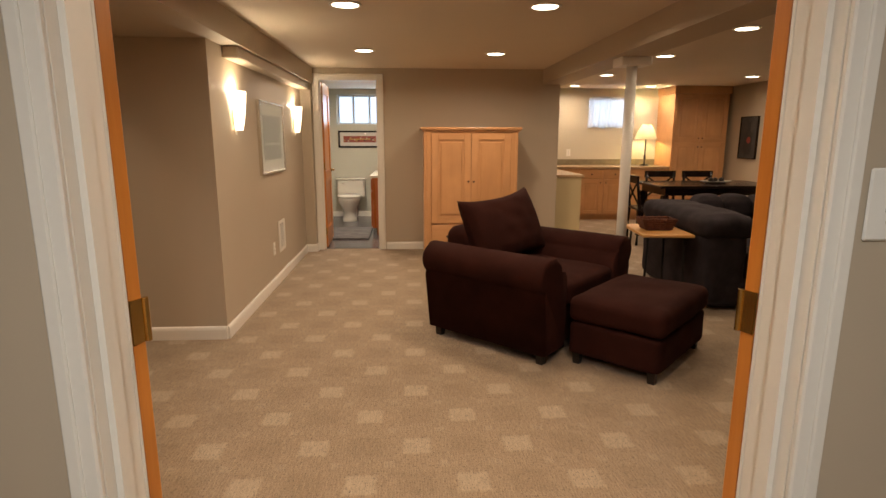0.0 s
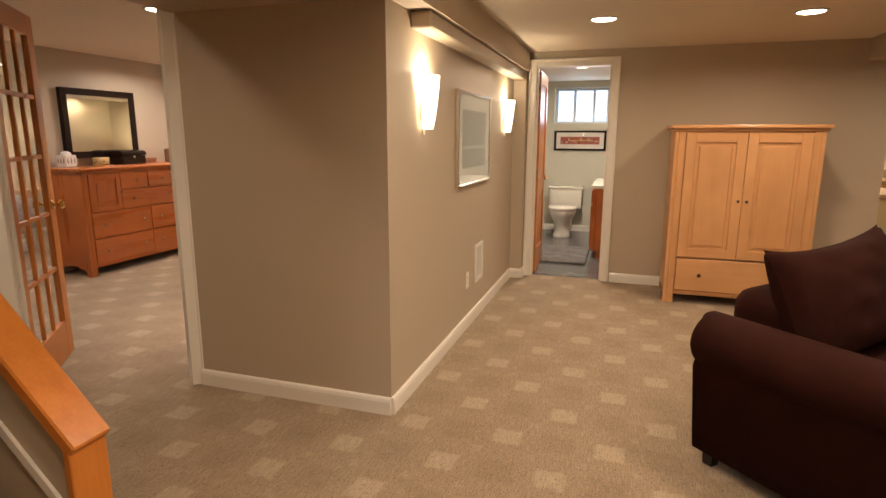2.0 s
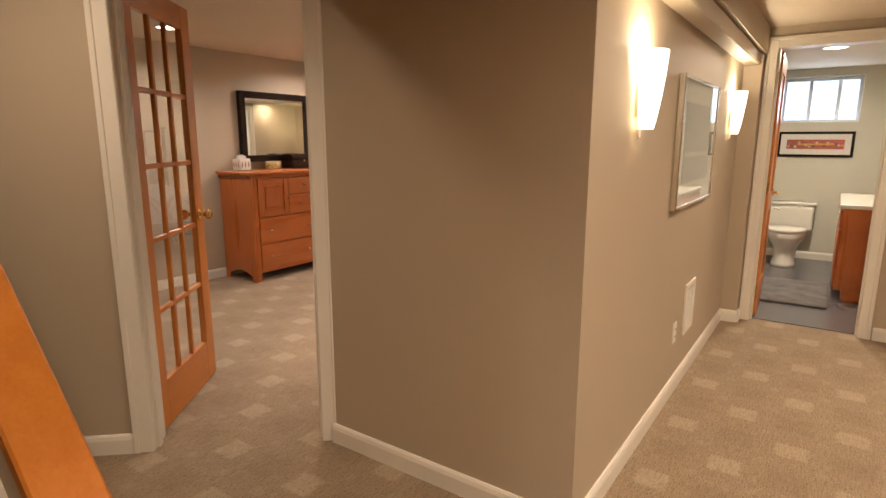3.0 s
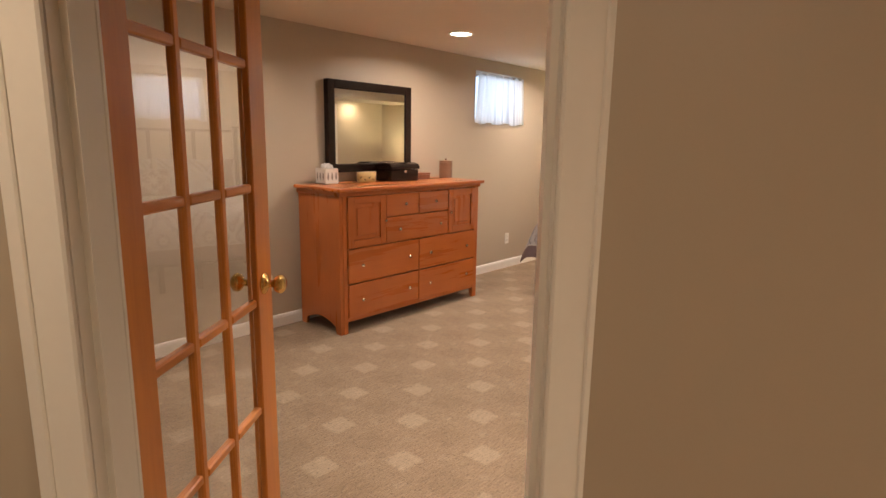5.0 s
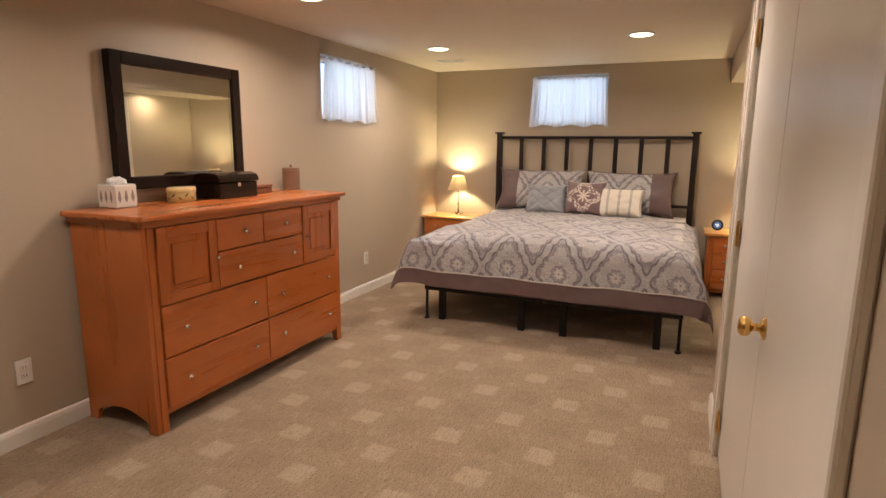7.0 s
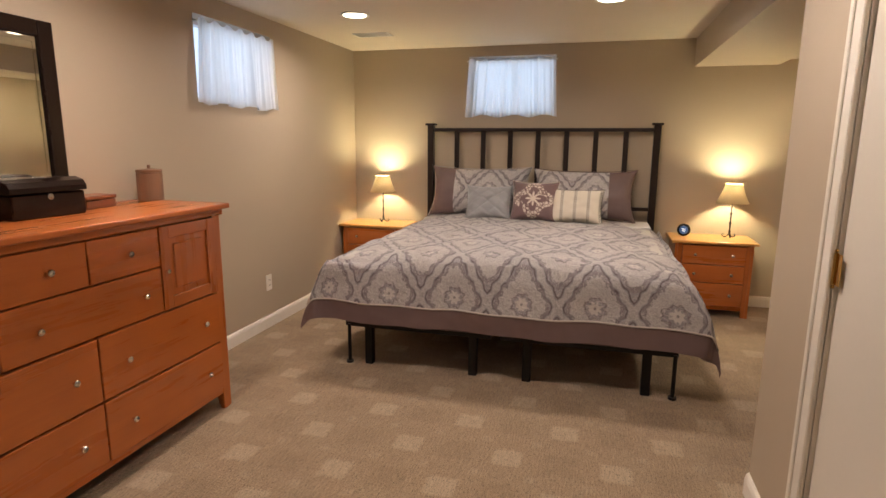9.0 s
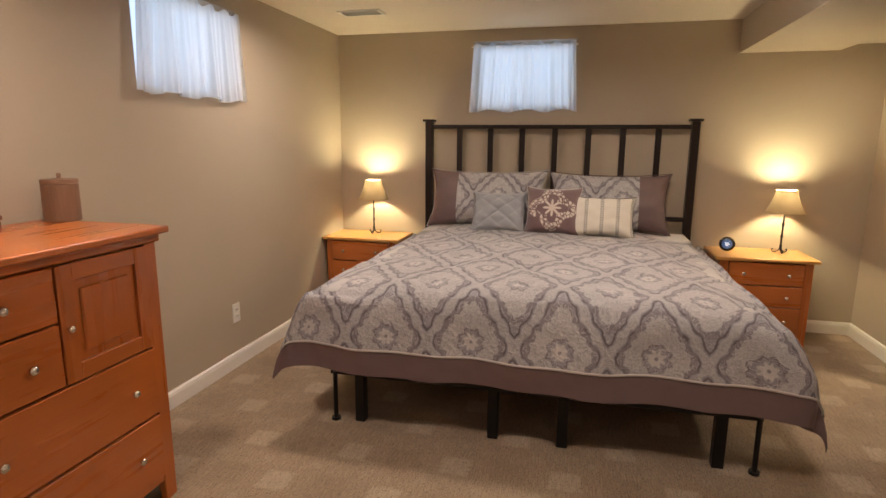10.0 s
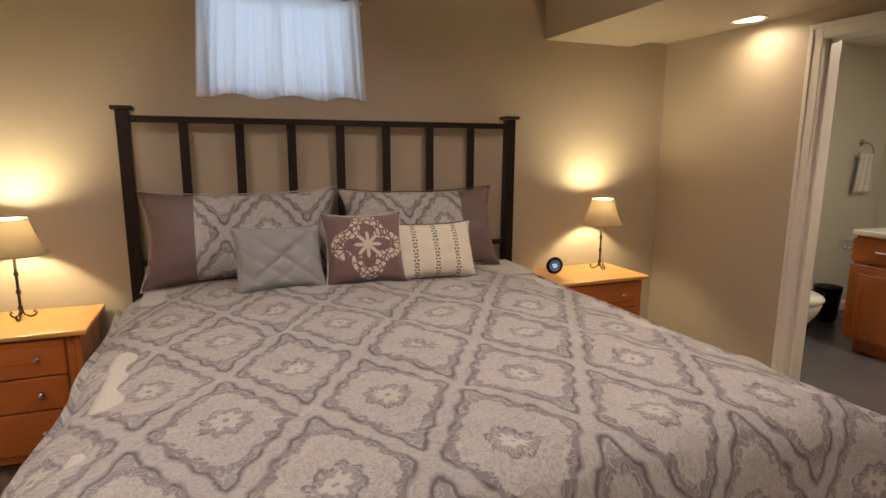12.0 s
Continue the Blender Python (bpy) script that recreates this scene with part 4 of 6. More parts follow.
dresser = thing("dresser", pose(-4.19, 6.033, 0, 0, 0, 90), "wide cherry wood dresser with two doors and seven drawers", "dresser")
W, DPT = 1.515, 0.49
part("top", one(-0.048, W + 0.022, -0.06, DPT, 1.03, 1.055, bevel=0.006, seg=2), CHERRY["x"], dresser)
part("top_moulding", one(-0.024, W + 0.014, -0.022, DPT, 0.998, 1.03, bevel=0.004), CHERRY["x"], dresser)
for x in (-0.012, W - 0.010):
    part("side_panel", arch_panel(0.0, DPT - 0.01, 0.998, 0.055, 0.10, x, x + 0.022, "y"), CHERRY["z"], dresser)
for x0, x1 in ((0.012, 0.05), (W - 0.048, W - 0.012)):
    part("front_stile", one(x0, x1, -0.006, 0.02, 0, 0.998, bevel=0.003), CHERRY["z"], dresser)
part("apron", one(0.05, W - 0.048, -0.003, 0.018, 0.085, 0.118, bevel=0.003), CHERRY["x"], dresser)
part("carcass", one(0.012, W - 0.012, 0.012, DPT - 0.012, 0.118, 0.997), CHERRY["x"], dresser)
panel_door(dresser, 0.05, 0.41, 0.625, 0.993, 0.0, CHERRY, (0.392, 0.80))
panel_door(dresser, 1.11, W - 0.05, 0.625, 0.993, 0.0, CHERRY, (1.128, 0.80))
drawer(dresser, 0.41, 0.76, 0.822, 0.993, [(0.60, 0.91)])
drawer(dresser, 0.76, 1.11, 0.822, 0.993, [(0.94, 0.91)])
drawer(dresser, 0.41, 1.11, 0.625, 0.822, [(0.54, 0.722), (1.0, 0.722)])
for x0, x1 in ((0.05, 0.765), (0.765, W - 0.05)):
    for z0, z1 in ((0.367, 0.622), (0.115, 0.364)):
        drawer(dresser, x0, x1, z0, z1, [(x0 + 0.12, (z0 + z1) / 2), (x1 - 0.12, (z0 + z1) / 2)])


def nightstand(m, label):
    t = thing("nightstand", m, label, "nightstand", "nightstands by the bed")
    w, d, h = 0.57, 0.39, 0.605
    # The bedside lamp's yellow cast is put into the colour of the top.
    part("top", one(-0.03, w + 0.03, -0.03, d, h - 0.022, h, bevel=0.006, seg=2), HONEY_LAMPLIT["x"], t, "overhanging top, yellowed in colour as by lamplight")
    for x in (0.0, w - 0.02):
        part("side_panel", arch_panel(0.0, d - 0.005, h - 0.022, 0.045, 0.06, x, x + 0.02, "y"), CHERRY["z"], t)
    for x in (0.021, w - 0.053):
        part("front_stile", one(x, x + 0.032, -0.004, 0.018, 0, h - 0.022, bevel=0.003), CHERRY["z"], t)
    part("carcass", one(0.021, w - 0.021, 0.012, d - 0.01, 0.09, h - 0.023), CHERRY["x"], t)
    part("apron", one(0.053, w - 0.053, -0.002, 0.016, 0.055, 0.09, bevel=0.003), CHERRY["x"], t)
    for z0, z1 in ((0.09, 0.275), (0.275, 0.42), (0.42, 0.578)):
        drawer(t, 0.053, w - 0.053, z0, z1, [(0.15, (z0 + z1) / 2), (w - 0.15, (z0 + z1) / 2)])
    return t


nightstand(pose(-4.665, 9.95, 0), "cherry nightstand with lamp-yellowed top in the corner of the room")
nightstand(pose(-1.78, 9.945, 0), "cherry nightstand with lamp-yellowed top beside the alcove wall")

BULB = glow("lamp_bulb", (1.0, 0.78, 0.42), 25.0)


def table_lamp(x, y, z, power):
    t = thing("table_lamp", pose(x, y, z), "small wrought-iron table lamp with lit flared linen shade", "lamp", "bedside lamps")
    bm = B()
    tube(bm, [(0, 0, 0.02), (0, 0, 0.295)], 0.006, 8)
    for zc in (0.05, 0.12, 0.20):
        lathe(bm, [(0.006, zc - 0.012), (0.011, zc), (0.006, zc + 0.012)], 10, None, False)
    part("stem", bm, IRON, t, smooth=True)
    for k in range(3):
        a = 2 * math.pi * k / 3 + 0.5
        pts = [(r * math.cos(a), r * math.sin(a), h) for r, h in ((0.004, 0.045), (0.012, 0.018), (0.032, 0.005), (0.050, 0.008), (0.058, 0.020), (0.052, 0.028), (0.045, 0.022))]
        part("foot_scroll", tube(B(), pts, 0.0038, 6), IRON, t, smooth=True)
    sh = B()
    lathe(sh, [(0.120, 0.285), (0.104, 0.318), (0.088, 0.354), (0.074, 0.396), (0.064, 0.435)], 32, None, False)
    part("shade", sh, SHADE, t, "translucent tan linen shade", True)
    for r, h in ((0.121, 0.285), (0.0645, 0.435)):
        rim = B()
        tube(rim, [(r * math.cos(k * math.pi / 16), r * math.sin(k * math.pi / 16), h) for k in range(33)], 0.0025, 6)
        part("shade_rim", rim, SHADE, t, smooth=True)
    b = B()
    bmesh.ops.create_uvsphere(b, u_segments=12, v_segments=8, radius=0.022, matrix=Matrix.Translation((0, 0, 0.345)))
    part("bulb", b, BULB, t, "glowing bulb", True)
    lamp_point("bedside_bulb", (x, y, z + 0.388), 0.035, power, (1.0, 0.855, 0.52))


table_lamp(-4.354, 10.185, 0.605, 44.0)
table_lamp(-1.348, 10.175, 0.605, 44.0)

clock = thing("smart_clock", pose(-1.70, 10.133, 0.605, 0, 0, -12), "small round black clock with a lit dial on the nightstand", "clock")
bm = B()
lathe(bm, [(0.02, -0.026), (0.045, -0.02), (0.052, -0.004), (0.05, 0.0)], 28, pose(0, 0, 0.054, 90, 0, 0))
part("body", bm, mat("black_gloss_plastic", (0.01, 0.01, 0.012), 0.2, var=0.1, bump=0), clock, smooth=True)
part("dial", lathe(B(), [(0.001, 0.0), (0.034, 0.0), (0.034, 0.002), (0.001, 0.002)], 24, pose(0, 0.001, 0.054, 90, 0, 0), False), glow("blue_dial", (0.05, 0.10, 0.22), 0.8), clock, "dim blue lit dial")
bm = B()
for k, (a, b) in enumerate(((-0.016, 0.012), (-0.012, 0.016), (-0.008, 0.008))):
    box(bm, a, b, -0.0035, -0.0025, 0.060 - 0.009 * k, 0.064 - 0.009 * k)
part("dial_text", bm, glow("white_dial_text", (0.8, 0.9, 1.0), 2.0), clock)

# ---- wall mirror ----
mirror = thing("wall_mirror", pose(-4.655, 6.285, 1.13, 0, 0, 90), "framed mirror in dark espresso wood hung above the dresser", "mirror")
mw, mh, fb = 0.888, 0.702, 0.068
for x0, x1, z0, z1 in ((0, fb, 0, mh), (mw - fb, mw, 0, mh), (fb, mw - fb, 0, fb), (fb, mw - fb, mh - fb, mh)):
    bm = one(x0, x1, -0.010, 0.043, z0, z1, bevel=0.007, seg=2)
    part("frame_side", bm, ESPRESSO, mirror)
part("glass", one(fb - 0.004, mw - fb + 0.004, 0.006, 0.010, fb - 0.004, mh - fb + 0.004), MIRROR, mirror, "clear bevelled mirror glass")
bm = B()
for x0, x1, z0, z1 in ((fb, fb + 0.02, fb, mh - fb), (mw - fb - 0.02, mw - fb, fb, mh - fb), (fb + 0.02, mw - fb - 0.02, fb, fb + 0.02), (fb + 0.02, mw - fb - 0.02, mh - fb - 0.02, mh - fb)):
    box(bm, x0, x1, 0.0035, 0.0058, z0, z1)
part("glass_bevel", bm, MIRROR, mirror)

# ---- things on the dresser ----
DT = 1.055
tissue = thing("tissue_box", pose(-4.585, 6.22, DT, 0, 0, 90), "white pierced tissue box cover with a tissue showing", "tissue box")
bm = B()
box(bm, -0.062, 0.062, -0.062, 0.062, 0.0, 0.115, bevel=0.006)
part("cover", bm, mat("cream_ceramic", (0.68, 0.65, 0.58), 0.4, var=0.04, bump=0.02), tissue)
bm = B()
for k in range(3):
    for sx in (-1, 1):
        x = (k - 1) * 0.036
        lathe(bm, [(0.001, 0), (0.011, 0.03), (0.006, 0.06), (0.001, 0.075)], 10, pose(x, sx * 0.0615, 0.02) @ Matrix.Diagonal((1, 0.15, 1, 1)), False)
        lathe(bm, [(0.001, 0), (0.011, 0.03), (0.006, 0.06), (0.001, 0.075)], 10, pose(sx * 0.0615, x, 0.02) @ Matrix.Diagonal((0.15, 1, 1, 1)), False)
part("pierced_motif", bm, mat("taupe_shadow_motif", (0.30, 0.27, 0.23), 0.7, bump=0), tissue)
bm = B()
bmesh.ops.create_icosphere(bm, subdivisions=3, radius=0.05, matrix=Matrix.Translation((0, 0, 0.125)) @ Matrix.Diagonal((1.0, 0.8, 0.55, 1)))
for v in bm.verts:
    v.co += Vector((0.014, 0.012, 0.016)) * noise.noise(v.co * 45)
part("tissue", bm, mat("white_tissue", (0.75, 0.73, 0.70), 0.9, bump=0.1), tissue)

obox = thing("trinket_box", pose(-4.56, 6.585, DT, 0, 0, 90), "oval yellow painted box with dark leaf decoration", "box")
oval = Matrix.Diagonal((1, 0.7, 1, 1))
part("base", lathe(B(), [(0.078, 0.0), (0.085, 0.008), (0.085, 0.05), (0.082, 0.053)], 28, oval), mat("yellow_glaze", (0.58, 0.42, 0.16), 0.35, var=0.2, big=25, bump=0.02), obox, smooth=True)
part("lid", lathe(B(), [(0.088, 0.054), (0.088, 0.068), (0.080, 0.078), (0.001, 0.08)], 28, oval, False), mat("yellow_glaze_lid", (0.62, 0.47, 0.20), 0.35, var=0.15, big=20, bump=0.02), obox, smooth=True)
bm = B()
for k in range(14):
    a = 2 * math.pi * k / 14
    p = Vector((0.0865 * math.cos(a), 0.0865 * 0.7 * math.sin(a), 0.03 + 0.008 * (-1) ** k))
    bmesh.ops.create_icosphere(bm, subdivisions=1, radius=0.009, matrix=Matrix.Translation(p) @ Matrix.Rotation(a, 4, "Z") @ Matrix.Rotation(0.7 * (-1) ** k, 4, "X") @ Matrix.Diagonal((0.15, 1.5, 0.5, 1)))
part("leaf_motif", bm, mat("dark_leaf_paint", (0.06, 0.05, 0.02), 0.5, bump=0), obox)

chest = thing("jewellery_chest", pose(-4.535, 6.90, DT, 0, 0, 88), "dark brown domed jewellery chest with a brass keyhole", "box")
part("base", one(-0.15, 0.15, -0.10, 0.10, 0.0, 0.095, bevel=0.006), ESPRESSO, chest)
prof = [(-0.105, 0.098), (-0.105, 0.118), (-0.09, 0.138), (-0.05, 0.150), (0.05, 0.150), (0.09, 0.138), (0.105, 0.118), (0.105, 0.098)]
part("lid", prism(B(), prof, -0.155, 0.155, Matrix(((0, 0, 1, 0), (1, 0, 0, 0), (0, 1, 0, 0), (0, 0, 0, 1)))), ESPRESSO, chest)
part("keyhole_plate", lathe(B(), [(0.001, 0.0), (0.013, 0.0), (0.012, 0.003), (0.001, 0.004)], 16, pose(0.0, -0.100, 0.08, 90, 0, 0), False), NICKEL, chest)

tray = thing("wooden_box", pose(-4.57, 7.20, DT, 0, 0, 92), "small carved reddish wooden box with lid", "box")
part("base", one(-0.08, 0.08, -0.055, 0.055, 0.0, 0.038, bevel=0.003), wood("carved_brown_wood", (0.20, 0.07, 0.03), (0.09, 0.03, 0.015), "x"), tray)
part("lid", one(-0.084, 0.084, -0.059, 0.059, 0.04, 0.056, bevel=0.004), wood("carved_red_wood", (0.28, 0.10, 0.04), (0.14, 0.045, 0.02), "x"), tray)

jar = thing("wooden_canister", pose(-4.58, 7.56, DT), "brown wooden canister with a small knob on its lid", "canister")
CAN = wood("canister_wood", (0.26, 0.14, 0.08), (0.17, 0.085, 0.045), "z", 0.5, 0.0)
part("body", lathe(B(), [(0.058, 0), (0.06, 0.004), (0.06, 0.135), (0.058, 0.138)], 28), CAN, jar, smooth=False)
part("lid", lathe(B(), [(0.06, 0.139), (0.061, 0.143), (0.06, 0.153), (0.02, 0.156), (0.008, 0.158), (0.006, 0.163), (0.009, 0.169), (0.006, 0.175), (0.001, 0.176)], 28, None, False), CAN, jar)


# ---- electrics ----
def outlet(m, label="white wall socket with two outlets", h=0.118):
    t = thing("wall_outlet", m, label, "outlet", "wall outlets")
    part("plate", one(-0.036, 0.036, -0.006, 0, -h / 2, h / 2, bevel=0.003), PLASTIC, t)
    for z in (-0.02, 0.02):
        f = part("socket", one(-0.017, 0.017, -0.009, -0.005, z - 0.014, z + 0.014, bevel=0.004), PLASTIC, t)
        bm = B()
        for x in (-0.006, 0.006):
            box(bm, x - 0.0013, x + 0.0013, -0.0096, -0.0088, z - 0.004, z + 0.006)
        part("slot", bm, SLOT, f)


def light_switch(m, label):
    t = thing("light_switch", m, label, "light switch", "light switches")
    part("plate", one(-0.039, 0.039, -0.007, 0, -0.063, 0.063, bevel=0.004), PLASTIC, t)
    part("surround", one(-0.0058, 0.0058, -0.0078, -0.006, -0.0125, 0.0125), SLOT, t)
    part("toggle", one(-0.005, 0.005, -0.024, -0.006, -0.0075, 0.0075, bevel=0.002, m=pose(0, 0, 0, 24, 0, 0)), PLASTIC, t)
    for z in (-0.03, 0.03):
        part("screw", cyl(B(), (0, -0.0085, z), (0, -0.006, z), 0.0035, n=10), NICKEL, t)


outlet(pose(-4.70, 5.758, 0.339, 0, 0, 90))
outlet(pose(-4.70, 8.746, 0.33, 0, 0, 90))
outlet(pose(-0.35, 5.79, 0.35, 0, 0, 90))
outlet(pose(3.62, 10.39, 1.09))
light_switch(pose(-1.704, 4.662, 1.296, 0, 0, -45.9), "white toggle light switch beside the bedroom door")
light_switch(pose(1.735, 1.60, 1.245), "white toggle light switch beside the double doorway")

vent = thing("ceiling_vent", pose(-4.20, 9.61, H_BED, 0, 0, 0), "small white slotted ceiling vent", "vent")
bm = B()
for x0, x1, y0, y1 in ((-0.15, -0.125, -0.075, 0.075), (0.125, 0.15, -0.075, 0.075), (-0.125, 0.125, -0.075, -0.055), (-0.125, 0.125, 0.055, 0.075)):
    box(bm, x0, x1, y0, y1, -0.008, 0, bevel=0.003)
part("frame", bm, PLASTIC, vent)
# No real depth here: a dark sheet gives the shade between the slats.
part("duct", one(-0.125, 0.125, -0.055, 0.055, -0.002, 0), SLOT, vent, "dark sheet for the shaded duct behind the slats")
for k in range(6):
    part("slat", one(-0.125, 0.125, -0.006, 0.006, -0.001, 0.001, m=pose(0, -0.045 + 0.018 * k, -0.006, 38, 0, 0)), PLASTIC, vent)


# ---- doors ----
def round_knob(parent, x, y, z, side):
    """A brass door knob on the face that looks towards side (-1 or 1) along y."""
    m = pose(x, y, z, 90 if side < 0 else -90, 0, 0)
    k = part("door_knob", lathe(B(), [(0.001, 0.0), (0.032, 0.0), (0.032, 0.004), (0.020, 0.010), (0.011, 0.014), (0.011, 0.030), (0.022, 0.036), (0.028, 0.046), (0.027, 0.056), (0.018, 0.064), (0.001, 0.066)], 22, m, False), BRASS, parent, "polished brass knob", True)
    return k


def hinge(parent, x, y, z, m=None):
    bm = B()
    cyl(bm, (x, y, z - 0.045), (x, y, z + 0.045), 0.006, n=10)
    box(bm, x, x + 0.032, y + 0.001, y + 0.004, z - 0.043, z + 0.043)
    for q in (-0.05, 0.05):
        bmesh.ops.create_icosphere(bm, subdivisions=1, radius=0.006, matrix=Matrix.Translation((x, y, z + q)))
    return part("hinge", bm, BRASS, parent, "brass butt hinge")


def french_door(name, m, w, h, label, glazed=True):
    """A fir door with fifteen lights, x 0..w from its hinges, y -0.018..0.018."""
    t = thing(name, m, label, "door", kind="structure")
    st, top, bot, y = 0.105, 0.115, 0.235, 0.0175
    for x in (0.0, w - st):
        part("stile", one(x, x + st, -y, y, 0.012, h, bevel=0.003), PINE["z"], t)
    for z0, z1 in ((0.012, bot), (h - top, h)):
        part("rail", one(st, w - st, -y + 0.0005, y - 0.0005, z0, z1, bevel=0.002), PINE["x"], t)
    gw, gh = (w - 2 * st) / 3, (h - top - bot) / 5
    for k in (1, 2):
        x = st + gw * k
        part("muntin", one(x - 0.012, x + 0.012, -0.012, 0.012, bot, h - top, bevel=0.004), PINE["z"], t)
    for k in range(1, 5):
        z = bot + gh * k
        for c in range(3):
            a = st + gw * c + (0.012 if c else 0)
            b = st + gw * (c + 1) - (0.012 if c < 2 else 0)
            part("muntin", one(a, b, -0.0125, 0.0125, z - 0.012, z + 0.012, bevel=0.004), PINE["x"], t)
    for r in range(5):
        for c in range(3):
            p = part("pane", one(st + gw * c + 0.006, st + gw * (c + 1) - 0.006, -0.002, 0.002, bot + gh * r + 0.006, bot + gh * (r + 1) - 0.006), GLASS, t)
            p.visible_shadow = False
    for s in (-1, 1):
        round_knob(t, w - 0.06, s * y, 0.955, s)
    part("latch_plate", one(w - 0.001, w + 0.002, -0.011, 0.011, 0.925, 0.985), BRASS, t)
    for z in (0.22, 1.0, 1.80):
        bm = B()
        box(bm, -0.003, 0.001, -0.015, 0.015, z - 0.045, z + 0.045)
        cyl(bm, (-0.004, -0.021, z - 0.045), (-0.004, -0.021, z + 0.045), 0.006, n=10)
        part("hinge", bm, BRASS, t, "brass butt hinge")
    return t


french_door("door_bedroom", DIAG @ pose(-0.03, 0.122, 0, 0, 0, 85.5), 0.725, 2.025, "open fir french door with fifteen glass panes")
french_door("door_double_left", pose(0.372, 1.765, 0, 0, 0, 158), 0.62, 2.02, "open fir french door folded back to the wall")
french_door("door_double_right", pose(1.618, 1.765, 0, 0, 0, 180 - 158) @ Matrix.Diagonal((1, -1, 1, 1)), 0.62, 2.02, "open fir french door folded back to the wall")

for k, (y0, y1) in enumerate(((6.0265, 6.928), (5.137, 6.0255))):
    t = thing("door_closet", pose(X_CLOSET + 0.012, y1, 0, 0, 0, -90), "smooth ivory painted closet door, shut", "door", kind="structure")
    part("slab", one(0.001, y1 - y0 - 0.001, 0, 0.034, 0.012, 2.005, bevel=0.003), DOORWHITE, t)
    if k == 1:
        round_knob(t, 0.065, 0.0, 0.90, -1)
    for z in (0.17, 1.02, 1.82):
        hinge(t, 0.0 if k == 0 else y1 - y0 - 0.006, -0.014, z)


# ---- stair with its sloping knee wall ----
def stair():
    t = thing("stair_rail_wall", pose(-0.825, 3.09, 0), "sloping taupe knee wall with honey wood cap beside the stair", "stair wall")
    run, slope = 2.3, 1.02
    pts = [(0, 0), (0, 0.45), (-run * 0.6, 0.45 + run * 0.6 * slope), (-run * 0.6, 0)]
    m = Matrix(((1, 0, 0, 0), (0, 0, 1, 0), (0, 1, 0, 0), (0, 0, 0, 1)))
    part("wall", prism(B(), pts, 0.015, 0.105, m), TAUPE, t)
    a = math.degrees(math.atan(slope))
    part("cap", one(-run * 0.6 * math.hypot(1, slope), 0.03, -0.005, 0.125, 0, 0.045, bevel=0.006, m=pose(0, 0, 0.465, 0, a, 0)), PINE["x"], t, "honey wood cap board")
    part("end_board", one(0.001, 0.028, -0.002, 0.122, 0, 0.47, bevel=0.004), PINE["z"], t, "honey wood end board")
    part("skirt", one(-run * 0.6 * math.hypot(1, slope), -0.02, 0.002, 0.014, 0, 0.03, m=pose(0, 0, 0.20, 0, a, 0)), TRIM, t, "white stringer moulding")
    s = thing("stair", pose(-0.95, 1.74, 0), "brown carpeted basement stair behind its knee wall", "stair")
    for k in range(6):
        part("step", one(-0.26 * (k + 1), -0.26 * k, 0, 1.345, 0, 0.185 * (k + 1), bevel=0.012, seg=2), mat("brown_stair_carpet", (0.12, 0.085, 0.06), 0.95, bump=0.5) if k == 0 else bpy.data.materials["brown_stair_carpet"], s)


stair()

# ---- wall sconces ----
SCONCE = glow("sconce_glass", (1.0, 0.86, 0.62), 4.0)


def sconce(y):
    t = thing("wall_sconce", pose(-0.35, y, 1.40), "tapered white glass wall sconce, lit", "sconce", "wall sconces")
    part("back_plate", one(0.0, 0.018, -0.035, 0.035, 0.04, 0.16, bevel=0.004), NICKEL, t)
    bm = B()
    rings = []
    for r, z in ((0.040, 0.0), (0.050, 0.05), (0.059, 0.11), (0.067, 0.18), (0.072, 0.24), (0.074, 0.27)):
        rings.append([bm.verts.new((0.018 + r * 1.05 * math.sin(math.pi * k / 14), -r * math.cos(math.pi * k / 14), z)) for k in range(15)])
    for a, b in zip(rings, rings[1:]):
        for k in range(14):
            bm.faces.new((a[k], a[k + 1], b[k + 1], b[k]))
    bm.faces.new(rings[0])
    g = part("glass_shade", bm, SCONCE, t, "glowing frosted glass shade", True)
    sol = g.modifiers.new("thick", "SOLIDIFY")
    sol.thickness = 0.004
    part("stem", cyl(B(), (0.012, 0, -0.03), (0.012, 0, 0.05), 0.006, n=8), PLASTIC, t)
    lamp_point("sconce_bulb", (-0.35 + 0.055, y, 1.40 + 0.255), 0.025, 12.0, (1.0, 0.80, 0.55))


sconce(4.86)
sconce(6.94)


# ---- framed pictures ----
def picture(m, w, h, frame_w, frame_mat, mat_w, mat_col, art, label, depth=0.03, glazed=True):
    """x 0..w, z 0..h, hung on a wall at y = 0, facing -y; art(parent, x0, x1, z0, z1) draws the picture."""
    t = thing("framed_picture", m, label, "picture", "wall pictures")
    for x0, x1, z0, z1 in ((0, frame_w, 0, h), (w - frame_w, w, 0, h), (frame_w, w - frame_w, 0, frame_w), (frame_w, w - frame_w, h - frame_w, h)):
        part("frame_side", one(x0, x1, -depth, 0, z0, z1, bevel=0.003), frame_mat, t)
    part("mount", one(frame_w, w - frame_w, -depth * 0.5, -0.003, frame_w, h - frame_w), mat_col, t)
    art(t, frame_w + mat_w, w - frame_w - mat_w, frame_w + mat_w, h - frame_w - mat_w, -depth * 0.5)
    if glazed:
        p = part("glazing", one(frame_w, w - frame_w, -depth * 0.82, -depth * 0.74, frame_w, h - frame_w), GLASS, t)
        p.visible_shadow = False
    return t


WHITEMAT = mat("white_mount_board", (0.62, 0.60, 0.55), 0.8, var=0.02, bump=0.05)
